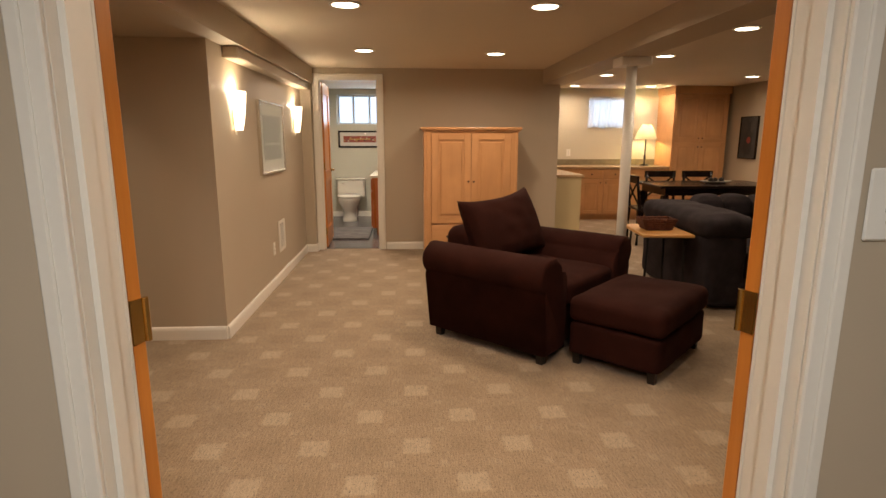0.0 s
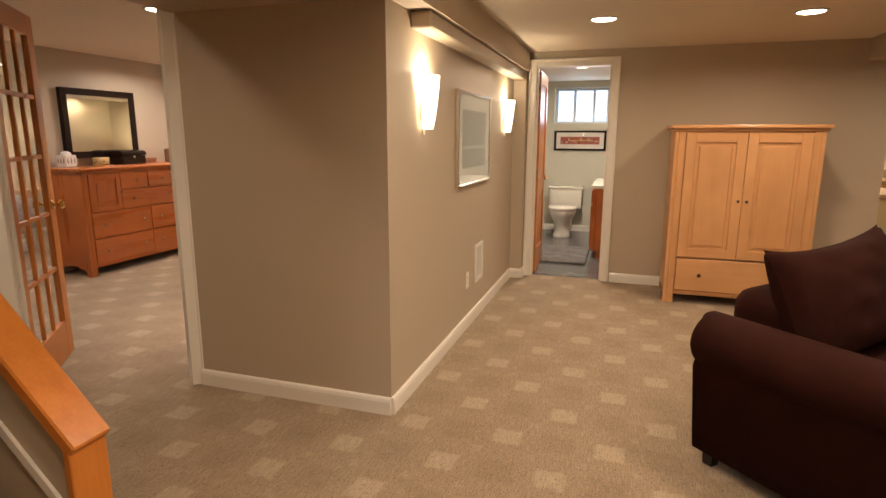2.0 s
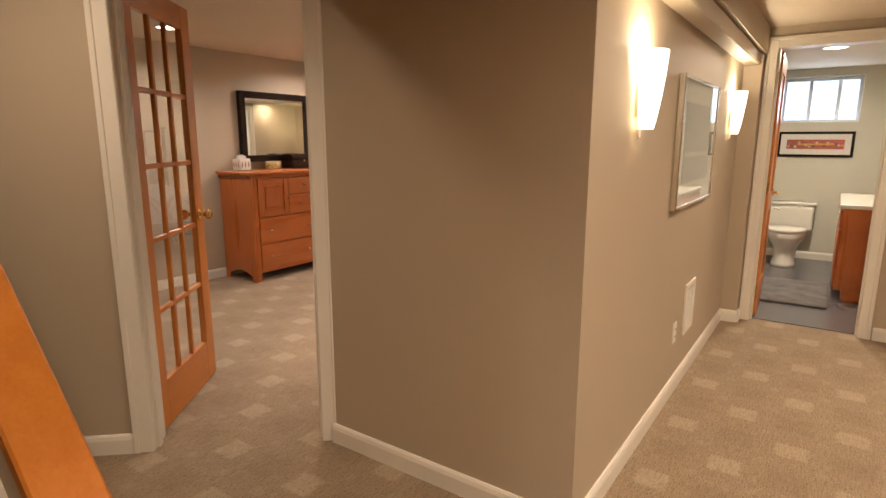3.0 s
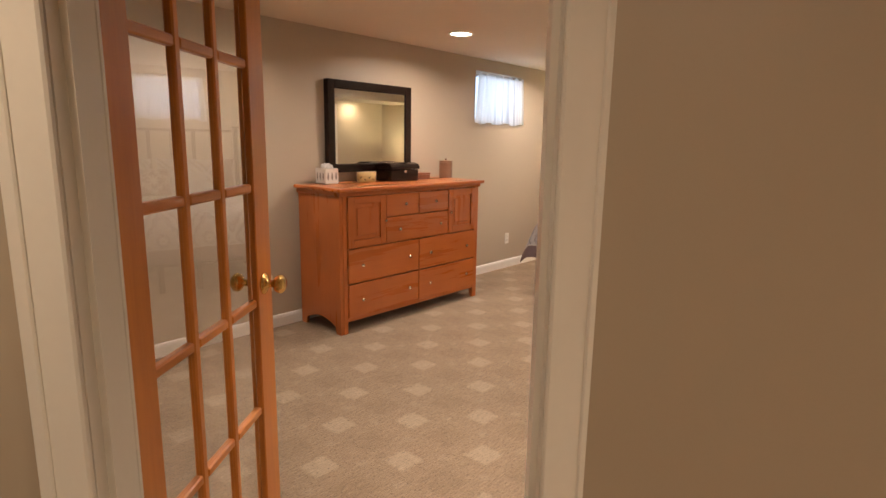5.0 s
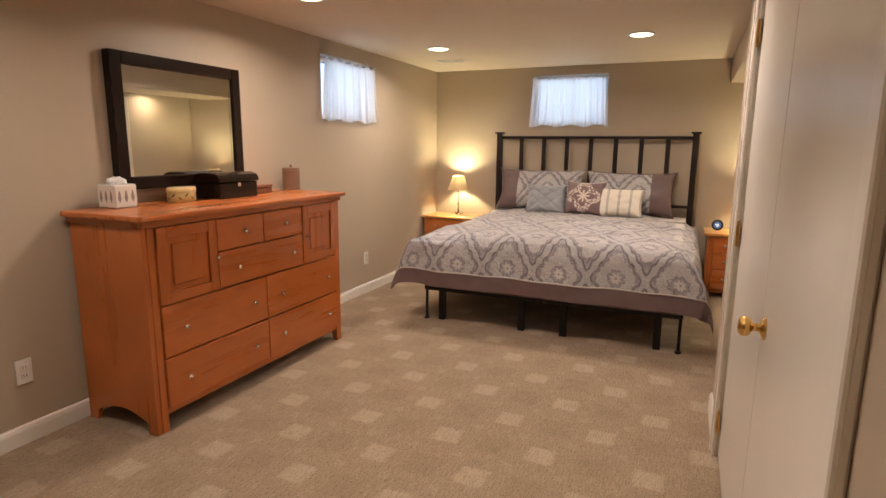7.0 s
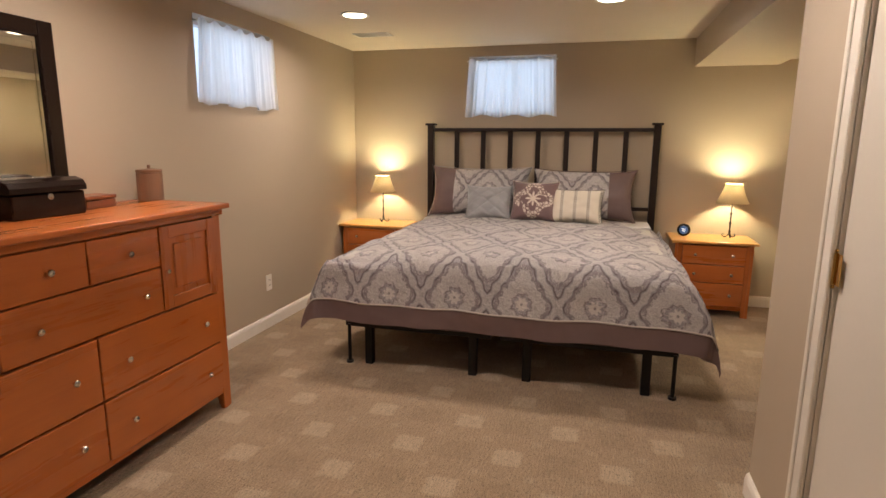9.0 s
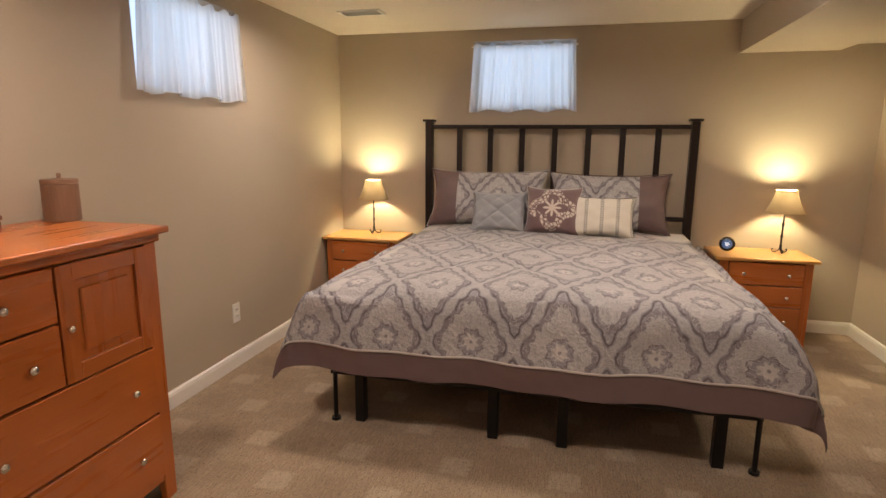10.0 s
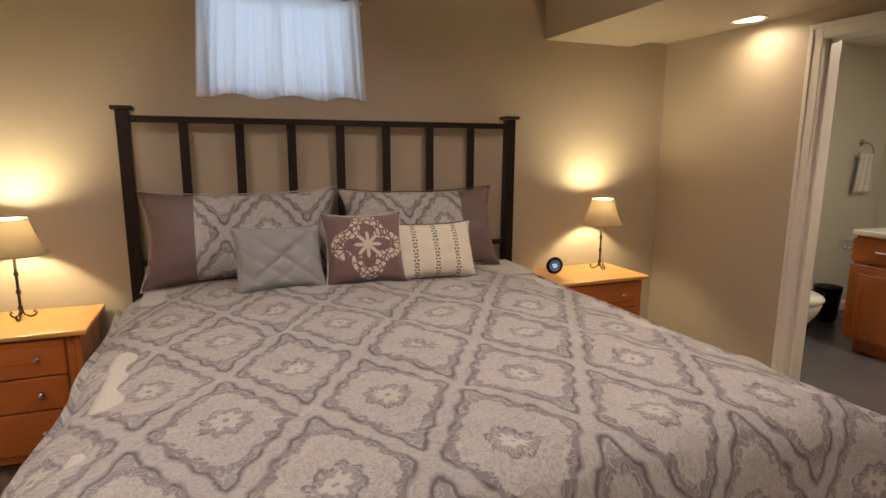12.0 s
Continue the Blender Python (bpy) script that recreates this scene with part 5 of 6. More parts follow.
GREYMAT = mat("grey_mount_board", (0.44, 0.42, 0.37), 0.8, var=0.02, bump=0.05)
CREAMMAT = mat("cream_mount_board", (0.60, 0.53, 0.44), 0.8, var=0.02, bump=0.05)


def art_grey(t, x0, x1, z0, z1, y):
    part("print", one(x0, x1, y - 0.003, y, z0, z1), mat("grey_sea_print", (0.17, 0.17, 0.155), 0.6, var=0.2, big=4, stretch=(1, 1, 5), bump=0), t)
    part("print_band", one(x0, x1, y - 0.005, y - 0.003, z0 + (z1 - z0) * 0.33, z0 + (z1 - z0) * 0.39), mat("pale_foam_paint", (0.38, 0.37, 0.33), 0.6, var=0.2, big=9, bump=0), t)


def art_red(t, x0, x1, z0, z1, y):
    part("print", one(x0, x1, y - 0.003, y, z0, z1), mat("red_ink", (0.32, 0.045, 0.03), 0.6, var=0.2, big=12, bump=0), t)
    inks = (mat("ochre_ink", (0.50, 0.30, 0.08), 0.6, bump=0), mat("black_ink", (0.03, 0.02, 0.02), 0.6, bump=0), mat("bone_ink", (0.55, 0.45, 0.32), 0.6, bump=0))
    rnd = random.Random(4)
    for k in range(16):
        a, c = x0 + (x1 - x0) * (k + 0.15) / 16, z0 + (z1 - z0) * rnd.uniform(0.1, 0.5)
        part("print_block", one(a, a + (x1 - x0) / 22, y - 0.005, y - 0.003, c, c + (z1 - z0) * rnd.uniform(0.15, 0.4)), inks[k % 3], t)
    part("print_block", one(x0 + 0.2 * (x1 - x0), x1 - 0.16 * (x1 - x0), y - 0.007, y - 0.005, z0 + 0.42 * (z1 - z0), z0 + 0.58 * (z1 - z0), bevel=0.001), inks[0], t)


def art_dark(t, x0, x1, z0, z1, y):
    part("canvas", one(x0, x1, y - 0.003, y, z0, z1), mat("dark_canvas_paint", (0.05, 0.045, 0.04), 0.6, var=0.3, big=8, bump=0.1), t)
    blk, red = mat("black_paint", (0.008, 0.008, 0.008), 0.5, bump=0.05), mat("red_paint", (0.25, 0.03, 0.02), 0.5, bump=0.05)
    cx = (x0 + x1) / 2
    pts = [(-0.05, 0.05), (0.05, 0.05), (0.10, 0.12), (0.10, 0.33), (0.035, 0.42), (0.03, 0.52), (0.05, 0.55), (-0.05, 0.55), (-0.03, 0.52), (-0.035, 0.42), (-0.10, 0.33), (-0.10, 0.12)]
    mm = Matrix(((1, 0, 0, cx), (0, 0, 1, y - 0.004), (0, 1, 0, z0), (0, 0, 0, 1)))
    part("painted_bottle", prism(B(), pts, -0.002, 0.001, mm), blk, t)
    part("painted_glass", lathe(B(), [(0.001, 0), (0.05, 0.0), (0.05, 0.002), (0.001, 0.002)], 16, pose(cx + 0.02, y - 0.006, z0 + 0.27, 90, 0, 0), False), red, t)


picture(pose(-0.35, 5.462, 1.036, 0, 0, 90), 0.86, 0.618, 0.018, NICKEL, 0.10, GREYMAT, art_grey, "grey seascape print in thin silver frame with wide white mount", 0.03)
picture(pose(-0.318, Y_BATH, 1.172), 0.72, 0.281, 0.028, ESPRESSO, 0.06, WHITEMAT, art_red, "long red and ochre print in a dark frame with pale mount", 0.025)
picture(pose(X_EAST, 9.42, 1.03, 0, 0, -90), 0.45, 0.64, 0.012, ESPRESSO, 0.0, ESPRESSO, art_dark, "dark still-life painting of a black bottle and red glass", 0.035, False)
picture(pose(2.98, 10.39, 1.33), 0.30, 0.36, 0.02, ESPRESSO, 0.05, WHITEMAT, art_grey, "small dark framed print with white mount", 0.02)

# ---- wall register ----
vent = thing("wall_register", pose(-0.35, 5.985, 0.275, 0, 0, 90), "white return-air grille low on the wall", "vent")
for x0, x1, z0, z1 in ((0, 0.035, 0, 0.295), (0.205, 0.24, 0, 0.295), (0.035, 0.205, 0, 0.032), (0.035, 0.205, 0.263, 0.295)):
    part("frame", one(x0, x1, -0.012, 0, z0, z1, bevel=0.003), TRIM, vent)
part("backing", one(0.035, 0.205, -0.003, 0, 0.032, 0.263), mat("grille_shadow_grey", (0.30, 0.28, 0.25), 0.7, bump=0), vent)
for k in range(13):
    z = 0.040 + 0.0170 * k
    part("slat", one(0.035, 0.205, -0.0105, -0.003, z, z + 0.007, bevel=0.001), TRIM, vent)

# ---- steel post under the beam ----
post = thing("support_post", pose(2.646, 5.184, 0), "round cream painted basement support post with square cap", "post")
part("shaft", cyl(B(), (0, 0, 0), (0, 0, 1.90), 0.041, n=28), TRIM, post, smooth=True)
part("cap", one(-0.12, 0.12, -0.10, 0.10, 1.90, 1.965, bevel=0.006), TRIM, post)

# ---- armoire ----
arm = thing("armoire", pose(1.05, 6.925, 0), "light maple armoire with two panel doors over a drawer", "armoire")
AW, AD, AH = 1.04, 0.55, 1.46
part("top", one(-0.035, AW + 0.035, -0.035, AD, AH - 0.028, AH, bevel=0.006, seg=2), MAPLE["x"], arm)
part("cornice", one(-0.015, AW + 0.015, -0.016, AD, AH - 0.05, AH - 0.028, bevel=0.004), MAPLE["x"], arm)
for x in (0.0, AW - 0.025):
    part("side_panel", arch_panel(0.0, AD - 0.01, AH - 0.05, 0.06, 0.10, x, x + 0.025, "y"), MAPLE["z"], arm)
for x in (0.026, AW - 0.08):
    part("front_stile", one(x, x + 0.054, -0.004, 0.02, 0, AH - 0.05, bevel=0.003), MAPLE["z"], arm)
part("carcass", one(0.026, AW - 0.026, 0.014, AD - 0.012, 0.11, AH - 0.051), MAPLE["x"], arm)
part("apron", one(0.08, AW - 0.08, -0.002, 0.018, 0.08, 0.115, bevel=0.003), MAPLE["x"], arm)
DARKKNOB = mat("dark_knob_wood", (0.05, 0.02, 0.012), 0.35, bump=0.02)
panel_door(arm, 0.08, AW / 2, 0.40, AH - 0.06, 0.0, MAPLE, (AW / 2 - 0.03, 0.87), 0.075, DARKKNOB)
panel_door(arm, AW / 2, AW - 0.08, 0.40, AH - 0.06, 0.0, MAPLE, (AW / 2 + 0.03, 0.87), 0.075, DARKKNOB)
d = part("drawer_front", one(0.083, AW - 0.083, -0.016, 0.008, 0.12, 0.385, bevel=0.003), MAPLE["x"], arm)
for x in (0.26, AW - 0.26):
    knob(d, x, -0.016, 0.255, 0.016, DARKKNOB)

# ---- chocolate chair and ottoman ----
CHOC = mat("chocolate_microfibre", (0.034, 0.010, 0.007), 0.85, var=0.22, spec=0.06, big=5, fine=240, bump=0.3, dist=0.003, sheen=0.02)
CHOCD = mat("dark_foot_wood", (0.012, 0.007, 0.005), 0.4, bump=0.03)


def soft_box(x0, x1, y0, y1, z0, z1, r, seed=0, crown=0.0, dent=0.006, n=14):
    """An upholstered block with rounded edges, a crowned top and slight unevenness."""
    bm = B()
    bmesh.ops.create_cube(bm, size=2)
    bmesh.ops.subdivide_edges(bm, edges=bm.edges[:], cuts=n, use_grid_fill=True)
    c = Vector(((x0 + x1) / 2, (y0 + y1) / 2, (z0 + z1) / 2))
    hs = Vector(((x1 - x0) / 2, (y1 - y0) / 2, (z1 - z0) / 2))
    for v in bm.verts:
        u = v.co.copy()
        p = Vector((u.x * hs.x, u.y * hs.y, u.z * hs.z))
        q = Vector((max(-hs[i] + r, min(hs[i] - r, p[i])) for i in range(3)))
        d = p - q
        if d.length > 1e-6:
            p = q + d.normalized() * min(r, d.length) if d.length > r else p
        if u.z > 0:
            p.z += crown * (1 - u.x ** 2) * (1 - u.y ** 2) * u.z
        nn = noise.noise(Vector((p.x * 5 + seed, p.y * 5, p.z * 5)))
        p += Vector((u.x, u.y, u.z)).normalized() * dent * nn
        v.co = c + p
    return bm


def scroll_arm(x0, x1, y0, y1, top, side):
    """A rolled arm along x; the roll leans out towards side."""
    pts = []
    w = y1 - y0
    yo = y0 if side < 0 else y1
    cy, cz, r = yo + side * 0.075 - side * 0.12, top - 0.110, 0.112
    n = 22
    for k in range(n + 1):
        a = math.radians(-60 + 240 * k / n)
        pts.append((cy + side * r * math.cos(a) * 1.12, cz + r * math.sin(a)))
    inner = y1 if side < 0 else y0
    outline = [(yo + side * 0.008, 0.065)] + pts + [(inner, cz - 0.02), (inner, 0.065)]
    m = Matrix(((0, 0, 1, 0), (1, 0, 0, 0), (0, 1, 0, 0), (0, 0, 0, 1)))
    bm = prism(B(), outline, x0, x1, m)
    ends = [f for f in bm.faces if len(f.verts) > 8]
    edges = list({e for f in ends for e in f.edges})
    bmesh.ops.bevel(bm, geom=edges, offset=0.022, segments=3, affect="EDGES", profile=0.6)
    return bm


chair = thing("armchair", pose(1.0, 4.445, 0, 0, 0, -43.8), "wide chocolate brown upholstered armchair with rolled arms", "armchair")
CL, CW = 0.96, 1.16
part("base", soft_box(0.02, CL - 0.04, 0.10, CW - 0.10, 0.065, 0.32, 0.03, 1), CHOC, chair, smooth=True)
part("arm", scroll_arm(0.02, CL, 0.02, 0.25, 0.655, -1), CHOC, chair, smooth=True)
part("arm", scroll_arm(0.02, CL, CW - 0.25, CW - 0.02, 0.655, 1), CHOC, chair, smooth=True)
part("backrest", soft_box(0.0, 0.24, 0.20, CW - 0.20, 0.065, 0.74, 0.07, 2, 0.01), CHOC, chair, smooth=True)
part("seat_cushion", soft_box(0.22, CL + 0.01, 0.255, CW - 0.255, 0.32, 0.475, 0.05, 3, 0.025, 0.01), CHOC, chair, smooth=True)
for x in (0.06, CL - 0.09):
    for y in (0.06, CW - 0.10):
        part("foot", lathe(B(), [(0.030, 0), (0.036, 0.075)], 4, pose(x + 0.03, y, 0, 0, 0, 45)), CHOCD, chair)
back_cushion = thing("back_cushion", chair.matrix_world @ pose(0.36, 0.58, 0.475, 0, 0, -90) @ pose(0, 0, 0, 22, 3, 0), "loose chocolate brown back cushion propped in the armchair", "cushion")
for grid, uvs in pillow_points(0.84, 0.52, 0.26, 11, 30):
    cloth_mesh("cover", grid, uvs, CHOC, back_cushion)

ott = thing("ottoman", pose(1.06, 4.50, 0, 0, 0, -43.8), "chocolate brown upholstered ottoman drawn up to the armchair", "ottoman")
ox = CL + 0.045
part("base", soft_box(ox, ox + 0.56, 0.10, 0.90, 0.06, 0.27, 0.03, 5), CHOC, ott, smooth=True)
part("cushion", soft_box(ox - 0.012, ox + 0.575, 0.09, 0.91, 0.265, 0.425, 0.055, 6, 0.02, 0.008), CHOC, ott, smooth=True)
for x in (ox + 0.05, ox + 0.51):
    for y in (0.14, 0.86):
        part("foot", lathe(B(), [(0.028, 0), (0.034, 0.07)], 4, pose(x, y, 0, 0, 0, 45)), CHOCD, ott)

# ---- side table with basket ----
table = thing("side_table", pose(2.72, 4.908, 0, 0, 0, -5), "honey wood side table on thin dark legs", "side table")
part("top", one(0, 0.40, 0.0, 0.58, 0.585, 0.607, bevel=0.004), HONEY_LAMPLIT["y"], table)
for x, y in ((0.06, 0.07), (0.34, 0.07), (0.06, 0.51), (0.34, 0.51)):
    sx, sy = (1 if x > 0.2 else -1), (1 if y > 0.3 else -1)
    part("leg", tube(B(), [(x, y, 0.585), (x + 0.02 * sx, y + 0.02 * sy, 0.0)], 0.010, 8), BLACK, table)
basket = thing("basket", pose(2.935, 5.18, 0.607, 0, 0, -3), "brown woven rectangular basket on the side table", "basket")
WICK = mat("dark_wicker", (0.17, 0.058, 0.03), 0.6, spec=0.2, var=0.4, big=60, fine=140, bump=0.6, dist=0.006, stretch=(1, 1, 2.5))
for k in range(6):
    z, g = 0.013 + 0.015 * k, 0.006 * k
    pts = [(-0.105 - g, -0.075 - g / 2, z), (0.105 + g, -0.075 - g / 2, z), (0.105 + g, 0.075 + g / 2, z), (-0.105 - g, 0.075 + g / 2, z), (-0.105 - g, -0.075 - g / 2, z)]
    part("weave_band", tube(B(), pts, 0.009, 6), WICK, basket)
part("bottom", one(-0.10, 0.10, -0.07, 0.07, 0.002, 0.012), WICK, basket)
for k in range(5):
    for s in (-1, 1):
        x = -0.096 + 0.048 * k
        part("stake", tube(B(), [(x, s * 0.082, 0.01), (x * 1.2, s * 0.1, 0.1)], 0.004, 5), WICK, basket)

# ---- charcoal sectional sofa ----
CHAR = mat("charcoal_chenille", (0.036, 0.029, 0.032), 0.9, var=0.3, spec=0.1, big=7, fine=200, bump=0.35, dist=0.004, sheen=0.08)
sofa = thing("sectional_sofa", pose(3.19, 4.82, 0), "charcoal grey tufted sectional sofa", "sofa")
part("base", soft_box(0.02, 2.88, 0.0, 1.2, 0.03, 0.24, 0.04, 21), CHAR, sofa, smooth=True)
part("arm", soft_box(0.0, 0.36, 0.0, 1.26, 0.03, 0.66, 0.09, 22, 0.02, 0.012), CHAR, sofa, smooth=True)
part("arm_pad", soft_box(-0.05, 0.40, -0.03, 1.20, 0.58, 0.76, 0.085, 23, 0.02, 0.02), CHAR, sofa, smooth=True)
for k in range(3):
    x = 0.38 + 0.835 * k
    for j in range(2):
        part("seat_cushion", soft_box(x, x + 0.825, -0.02 + 0.50 * j, 0.47 + 0.50 * j, 0.22, 0.44, 0.07, 24 + k + 5 * j, 0.035, 0.012), CHAR, sofa, smooth=True)
    for j in range(3):
        for i in range(2):
            part("back_cushion", soft_box(x + 0.277 * j, x + 0.277 * j + 0.275, 0.92, 1.16, 0.42 + 0.19 * i, 0.62 + 0.19 * i, 0.07, 34 + k + j + 3 * i, 0.02, 0.012), CHAR, sofa, smooth=True)
part("back", soft_box(0.05, 2.88, 1.06, 1.28, 0.05, 0.76, 0.07, 50, 0.0, 0.012), CHAR, sofa, smooth=True)


def fur_mat():
    """Faux fur in soft upright bands of cream and brown."""
    m, t, b, link = nodes_of("banded_faux_fur")
    w = t.nodes.new("ShaderNodeTexWave")
    w.bands_direction = "X"
    w.inputs["Scale"].default_value, w.inputs["Distortion"].default_value, w.inputs["Detail"].default_value, w.inputs["Detail Scale"].default_value = 2.4, 2.5, 3, 3.0
    link(coords(t, (1, 1, 0.4), False), w.inputs["Vector"])
    hair = noise_node(t, coords(t, (260, 260, 40), False), 1.0, 3)
    col = ramp(t, w.outputs[1], [(0.2, (0.09, 0.05, 0.028)), (0.5, (0.33, 0.23, 0.14)), (0.85, (0.60, 0.52, 0.39))])
    k = t.nodes.new("ShaderNodeCombineColor")
    for c in range(3):
        link(math_node(t, "MULTIPLY_ADD", hair, 0.9, 0.5), k.inputs[c])
    link(mix_node(t, 1.0, col, k.outputs[0], "MULTIPLY"), b.inputs["Base Color"])
    b.inputs["Roughness"].default_value, b.inputs["Sheen Weight"].default_value = 0.95, 0.4
    bump_node(t, b, hair, 0.8, 0.01)
    return m


FUR = fur_mat()
fp = thing("fur_pillow", pose(4.76, 5.64, 0.45, 0, 0, 0) @ pose(0, 0, 0, -18, 0, 4), "brown and cream striped faux fur pillow on the sofa", "pillow")
for grid, uvs in pillow_points(0.42, 0.38, 0.16, 17):
    cloth_mesh("cover", grid, uvs, FUR, fp)

# ---- dining set ----
dt = thing("dining_table", pose(4.80, 7.95, 0), "long black-brown wooden dining table", "table")
part("tabletop", one(-0.80, 0.80, -0.45, 0.45, 0.725, 0.76, bevel=0.006, seg=2), ESPRESSO, dt)
part("apron", one(-0.70, 0.70, -0.36, 0.36, 0.63, 0.725), ESPRESSO, dt)
for x in (-0.70, 0.70):
    for y in (-0.36, 0.36):
        part("leg", one(x - 0.04, x + 0.04, y - 0.04, y + 0.04, 0, 0.63, bevel=0.004), ESPRESSO, dt)


def dining_chair(m):
    t = thing("dining_chair", m, "black-brown wooden dining chair with crossed back", "chair", "dining chairs")
    part("seat", one(-0.22, 0.22, -0.22, 0.22, 0.44, 0.475, bevel=0.012, seg=2), ESPRESSO, t)
    for x in (-0.20, 0.20):
        part("front_leg", one(x - 0.018, x + 0.018, -0.21, -0.174, 0, 0.44, bevel=0.003), ESPRESSO, t)
        part("back_post", tube(B(), [(x, 0.20, 0), (x, 0.19, 0.45), (x, 0.22, 0.70), (x, 0.24, 0.865)], 0.019, 8), ESPRESSO, t, smooth=True)
    part("crest", prism(B(), [(-0.225, 0.225), (0, 0.252), (0.225, 0.225), (0.225, 0.252), (0, 0.28), (-0.225, 0.252)], 0.79, 0.88), ESPRESSO, t)
    for s in (-1, 1):
        part("cross_slat", tube(B(), [(-0.19 * s, 0.205, 0.52), (0, 0.23, 0.66), (0.19 * s, 0.235, 0.80)], 0.013, 6), ESPRESSO, t)
    for y in (-0.19, 0.19):
        part("stretcher", one(-0.19, 0.19, y - 0.01, y + 0.01, 0.20, 0.225), ESPRESSO, t)
    return t


c0 = dining_chair(pose(4.50, 8.42, 0))
for x, y, a in ((5.05, 8.42, 0), (5.55, 7.75, -100), (3.98, 7.75, 86)):
    copy_thing(c0, pose(x, y, 0, 0, 0, a))
dish = thing("serving_dish", pose(4.92, 7.9, 0.76, 0, 0, 10), "long shallow pale dish with dark contents on the table", "dish")
CER = mat("pale_ceramic", (0.50, 0.45, 0.38), 0.35, bump=0.02)
part("plate", lathe(B(), [(0.10, 0.0), (0.22, 0.03), (0.23, 0.032), (0.215, 0.036), (0.10, 0.012), (0.001, 0.01)], 28, Matrix.Diagonal((1, 0.5, 1, 1)), False), CER, dish, smooth=True)
for k, (x, y) in enumerate(((-0.08, 0.0), (0.0, 0.02), (0.07, -0.01))):
    b = B()
    bmesh.ops.create_icosphere(b, subdivisions=2, radius=0.035, matrix=Matrix.Translation((x, y, 0.045)))
    part("fruit", b, CHOCD, dish, smooth=True)

# ---- kitchen ----
KH = 0.88
STONE = mat("tan_laminate", (0.50, 0.34, 0.19), 0.3, var=0.12, big=20, fine=120, bump=0.02)


def base_cabinet(m, w, doors, label):
    """A base unit facing -y, x 0..w; doors: True for a drawer over doors, False for three drawers."""
    t = thing("base_cabinet", m, label, "cabinet", "kitchen base cabinets")
    part("body", one(0.001, w - 0.001, 0.0, 0.56, 0.09, KH - 0.035), MAPLE["z"], t)
    part("toe_kick", one(0.001, w - 0.001, 0.05, 0.07, 0, 0.09), MAPLE["x"], t)
    if doors:
        n = max(1, round(w / 0.40))
        for k in range(n):
            a, b = w * k / n + 0.015, w * (k + 1) / n - 0.015
            dd = part("drawer_front", one(a, b, -0.018, 0.0, 0.69, 0.825, bevel=0.003), MAPLE["x"], t)
            knob(dd, (a + b) / 2, -0.018, 0.757, 0.014, DARKKNOB)
            panel_door(t, a, b, 0.10, 0.675, -0.004, MAPLE, (b - 0.03 if k % 2 == 0 else a + 0.03, 0.62), 0.06, DARKKNOB)
    else:
        for z0, z1 in ((0.69, 0.825), (0.40, 0.675), (0.10, 0.385)):
            dd = part("drawer_front", one(0.015, w - 0.015, -0.018, 0.0, z0, z1, bevel=0.003), MAPLE["x"], t)
            knob(dd, w / 2, -0.018, (z0 + z1) / 2, 0.014, DARKKNOB)
    return t


base_cabinet(pose(3.14, 9.80, 0), 0.52, True, "maple base cabinet with a drawer over one door")
base_cabinet(pose(3.66, 9.80, 0), 0.78, True, "maple base cabinet with two drawers over two doors")
base_cabinet(pose(4.44, 9.80, 0), 0.70, False, "maple base cabinet with three drawers")
solid("countertop", one(2.56, 5.145, 9.77, 10.385, KH - 0.034, KH, bevel=0.004), STONE, "tan laminate kitchen counter", "countertop")
solid("backsplash", one(2.56, 5.145, 10.37, 10.388, KH, KH + 0.10, bevel=0.002), mat("brown_tile_backsplash", (0.30, 0.24, 0.14), 0.35, var=0.2, big=10, bump=0.05), "narrow brown tile backsplash", "backsplash")
pen = thing("peninsula_cabinet", pose(2.56, 7.84, 0), "cream panelled end of the kitchen counter run", "cabinet")
part("end_panel", one(0.0, 0.54, 0.0, 0.02, 0.0, 0.845, bevel=0.002), mat("cream_panel_paint", (0.62, 0.50, 0.28), 0.5, var=0.04, bump=0.03), pen)
part("body", one(0.0, 0.53, 0.021, 1.92, 0.08, 0.845), MAPLE["z"], pen)
for k in range(3):
    part("door", one(0.53, 0.548, 0.05 + 0.62 * k, 0.64 + 0.62 * k, 0.10, 0.83, bevel=0.003), MAPLE["z"], pen)
part("worktop", one(-0.005, 0.565, -0.025, 1.925, 0.846, KH, bevel=0.004), STONE, pen, "tan laminate worktop")
pantry = thing("pantry_cabinet", pose(5.15, 9.76, 0), "tall maple pantry cabinet with four panel doors", "cabinet")
part("body", one(0.0, 0.90, 0.0, 0.625, 0.09, 2.04), MAPLE["z"], pantry)
part("toe_kick", one(0.0, 0.90, 0.05, 0.07, 0, 0.09), MAPLE["x"], pantry)
part("crown", one(-0.025, 0.925, -0.03, 0.625, 2.04, 2.163, bevel=0.012, seg=2), MAPLE["x"], pantry)
for k in range(2):
    a, b = 0.02 + 0.43 * k, 0.45 + 0.43 * k
    kx = b - 0.03 if k == 0 else a + 0.03
    panel_door(pantry, a, b, 1.28, 2.03, 0.0, MAPLE, (kx, 1.34), 0.065, DARKKNOB)
    panel_door(pantry, a, b, 0.12, 1.265, 0.0, MAPLE, (kx, 1.20), 0.065, DARKKNOB)

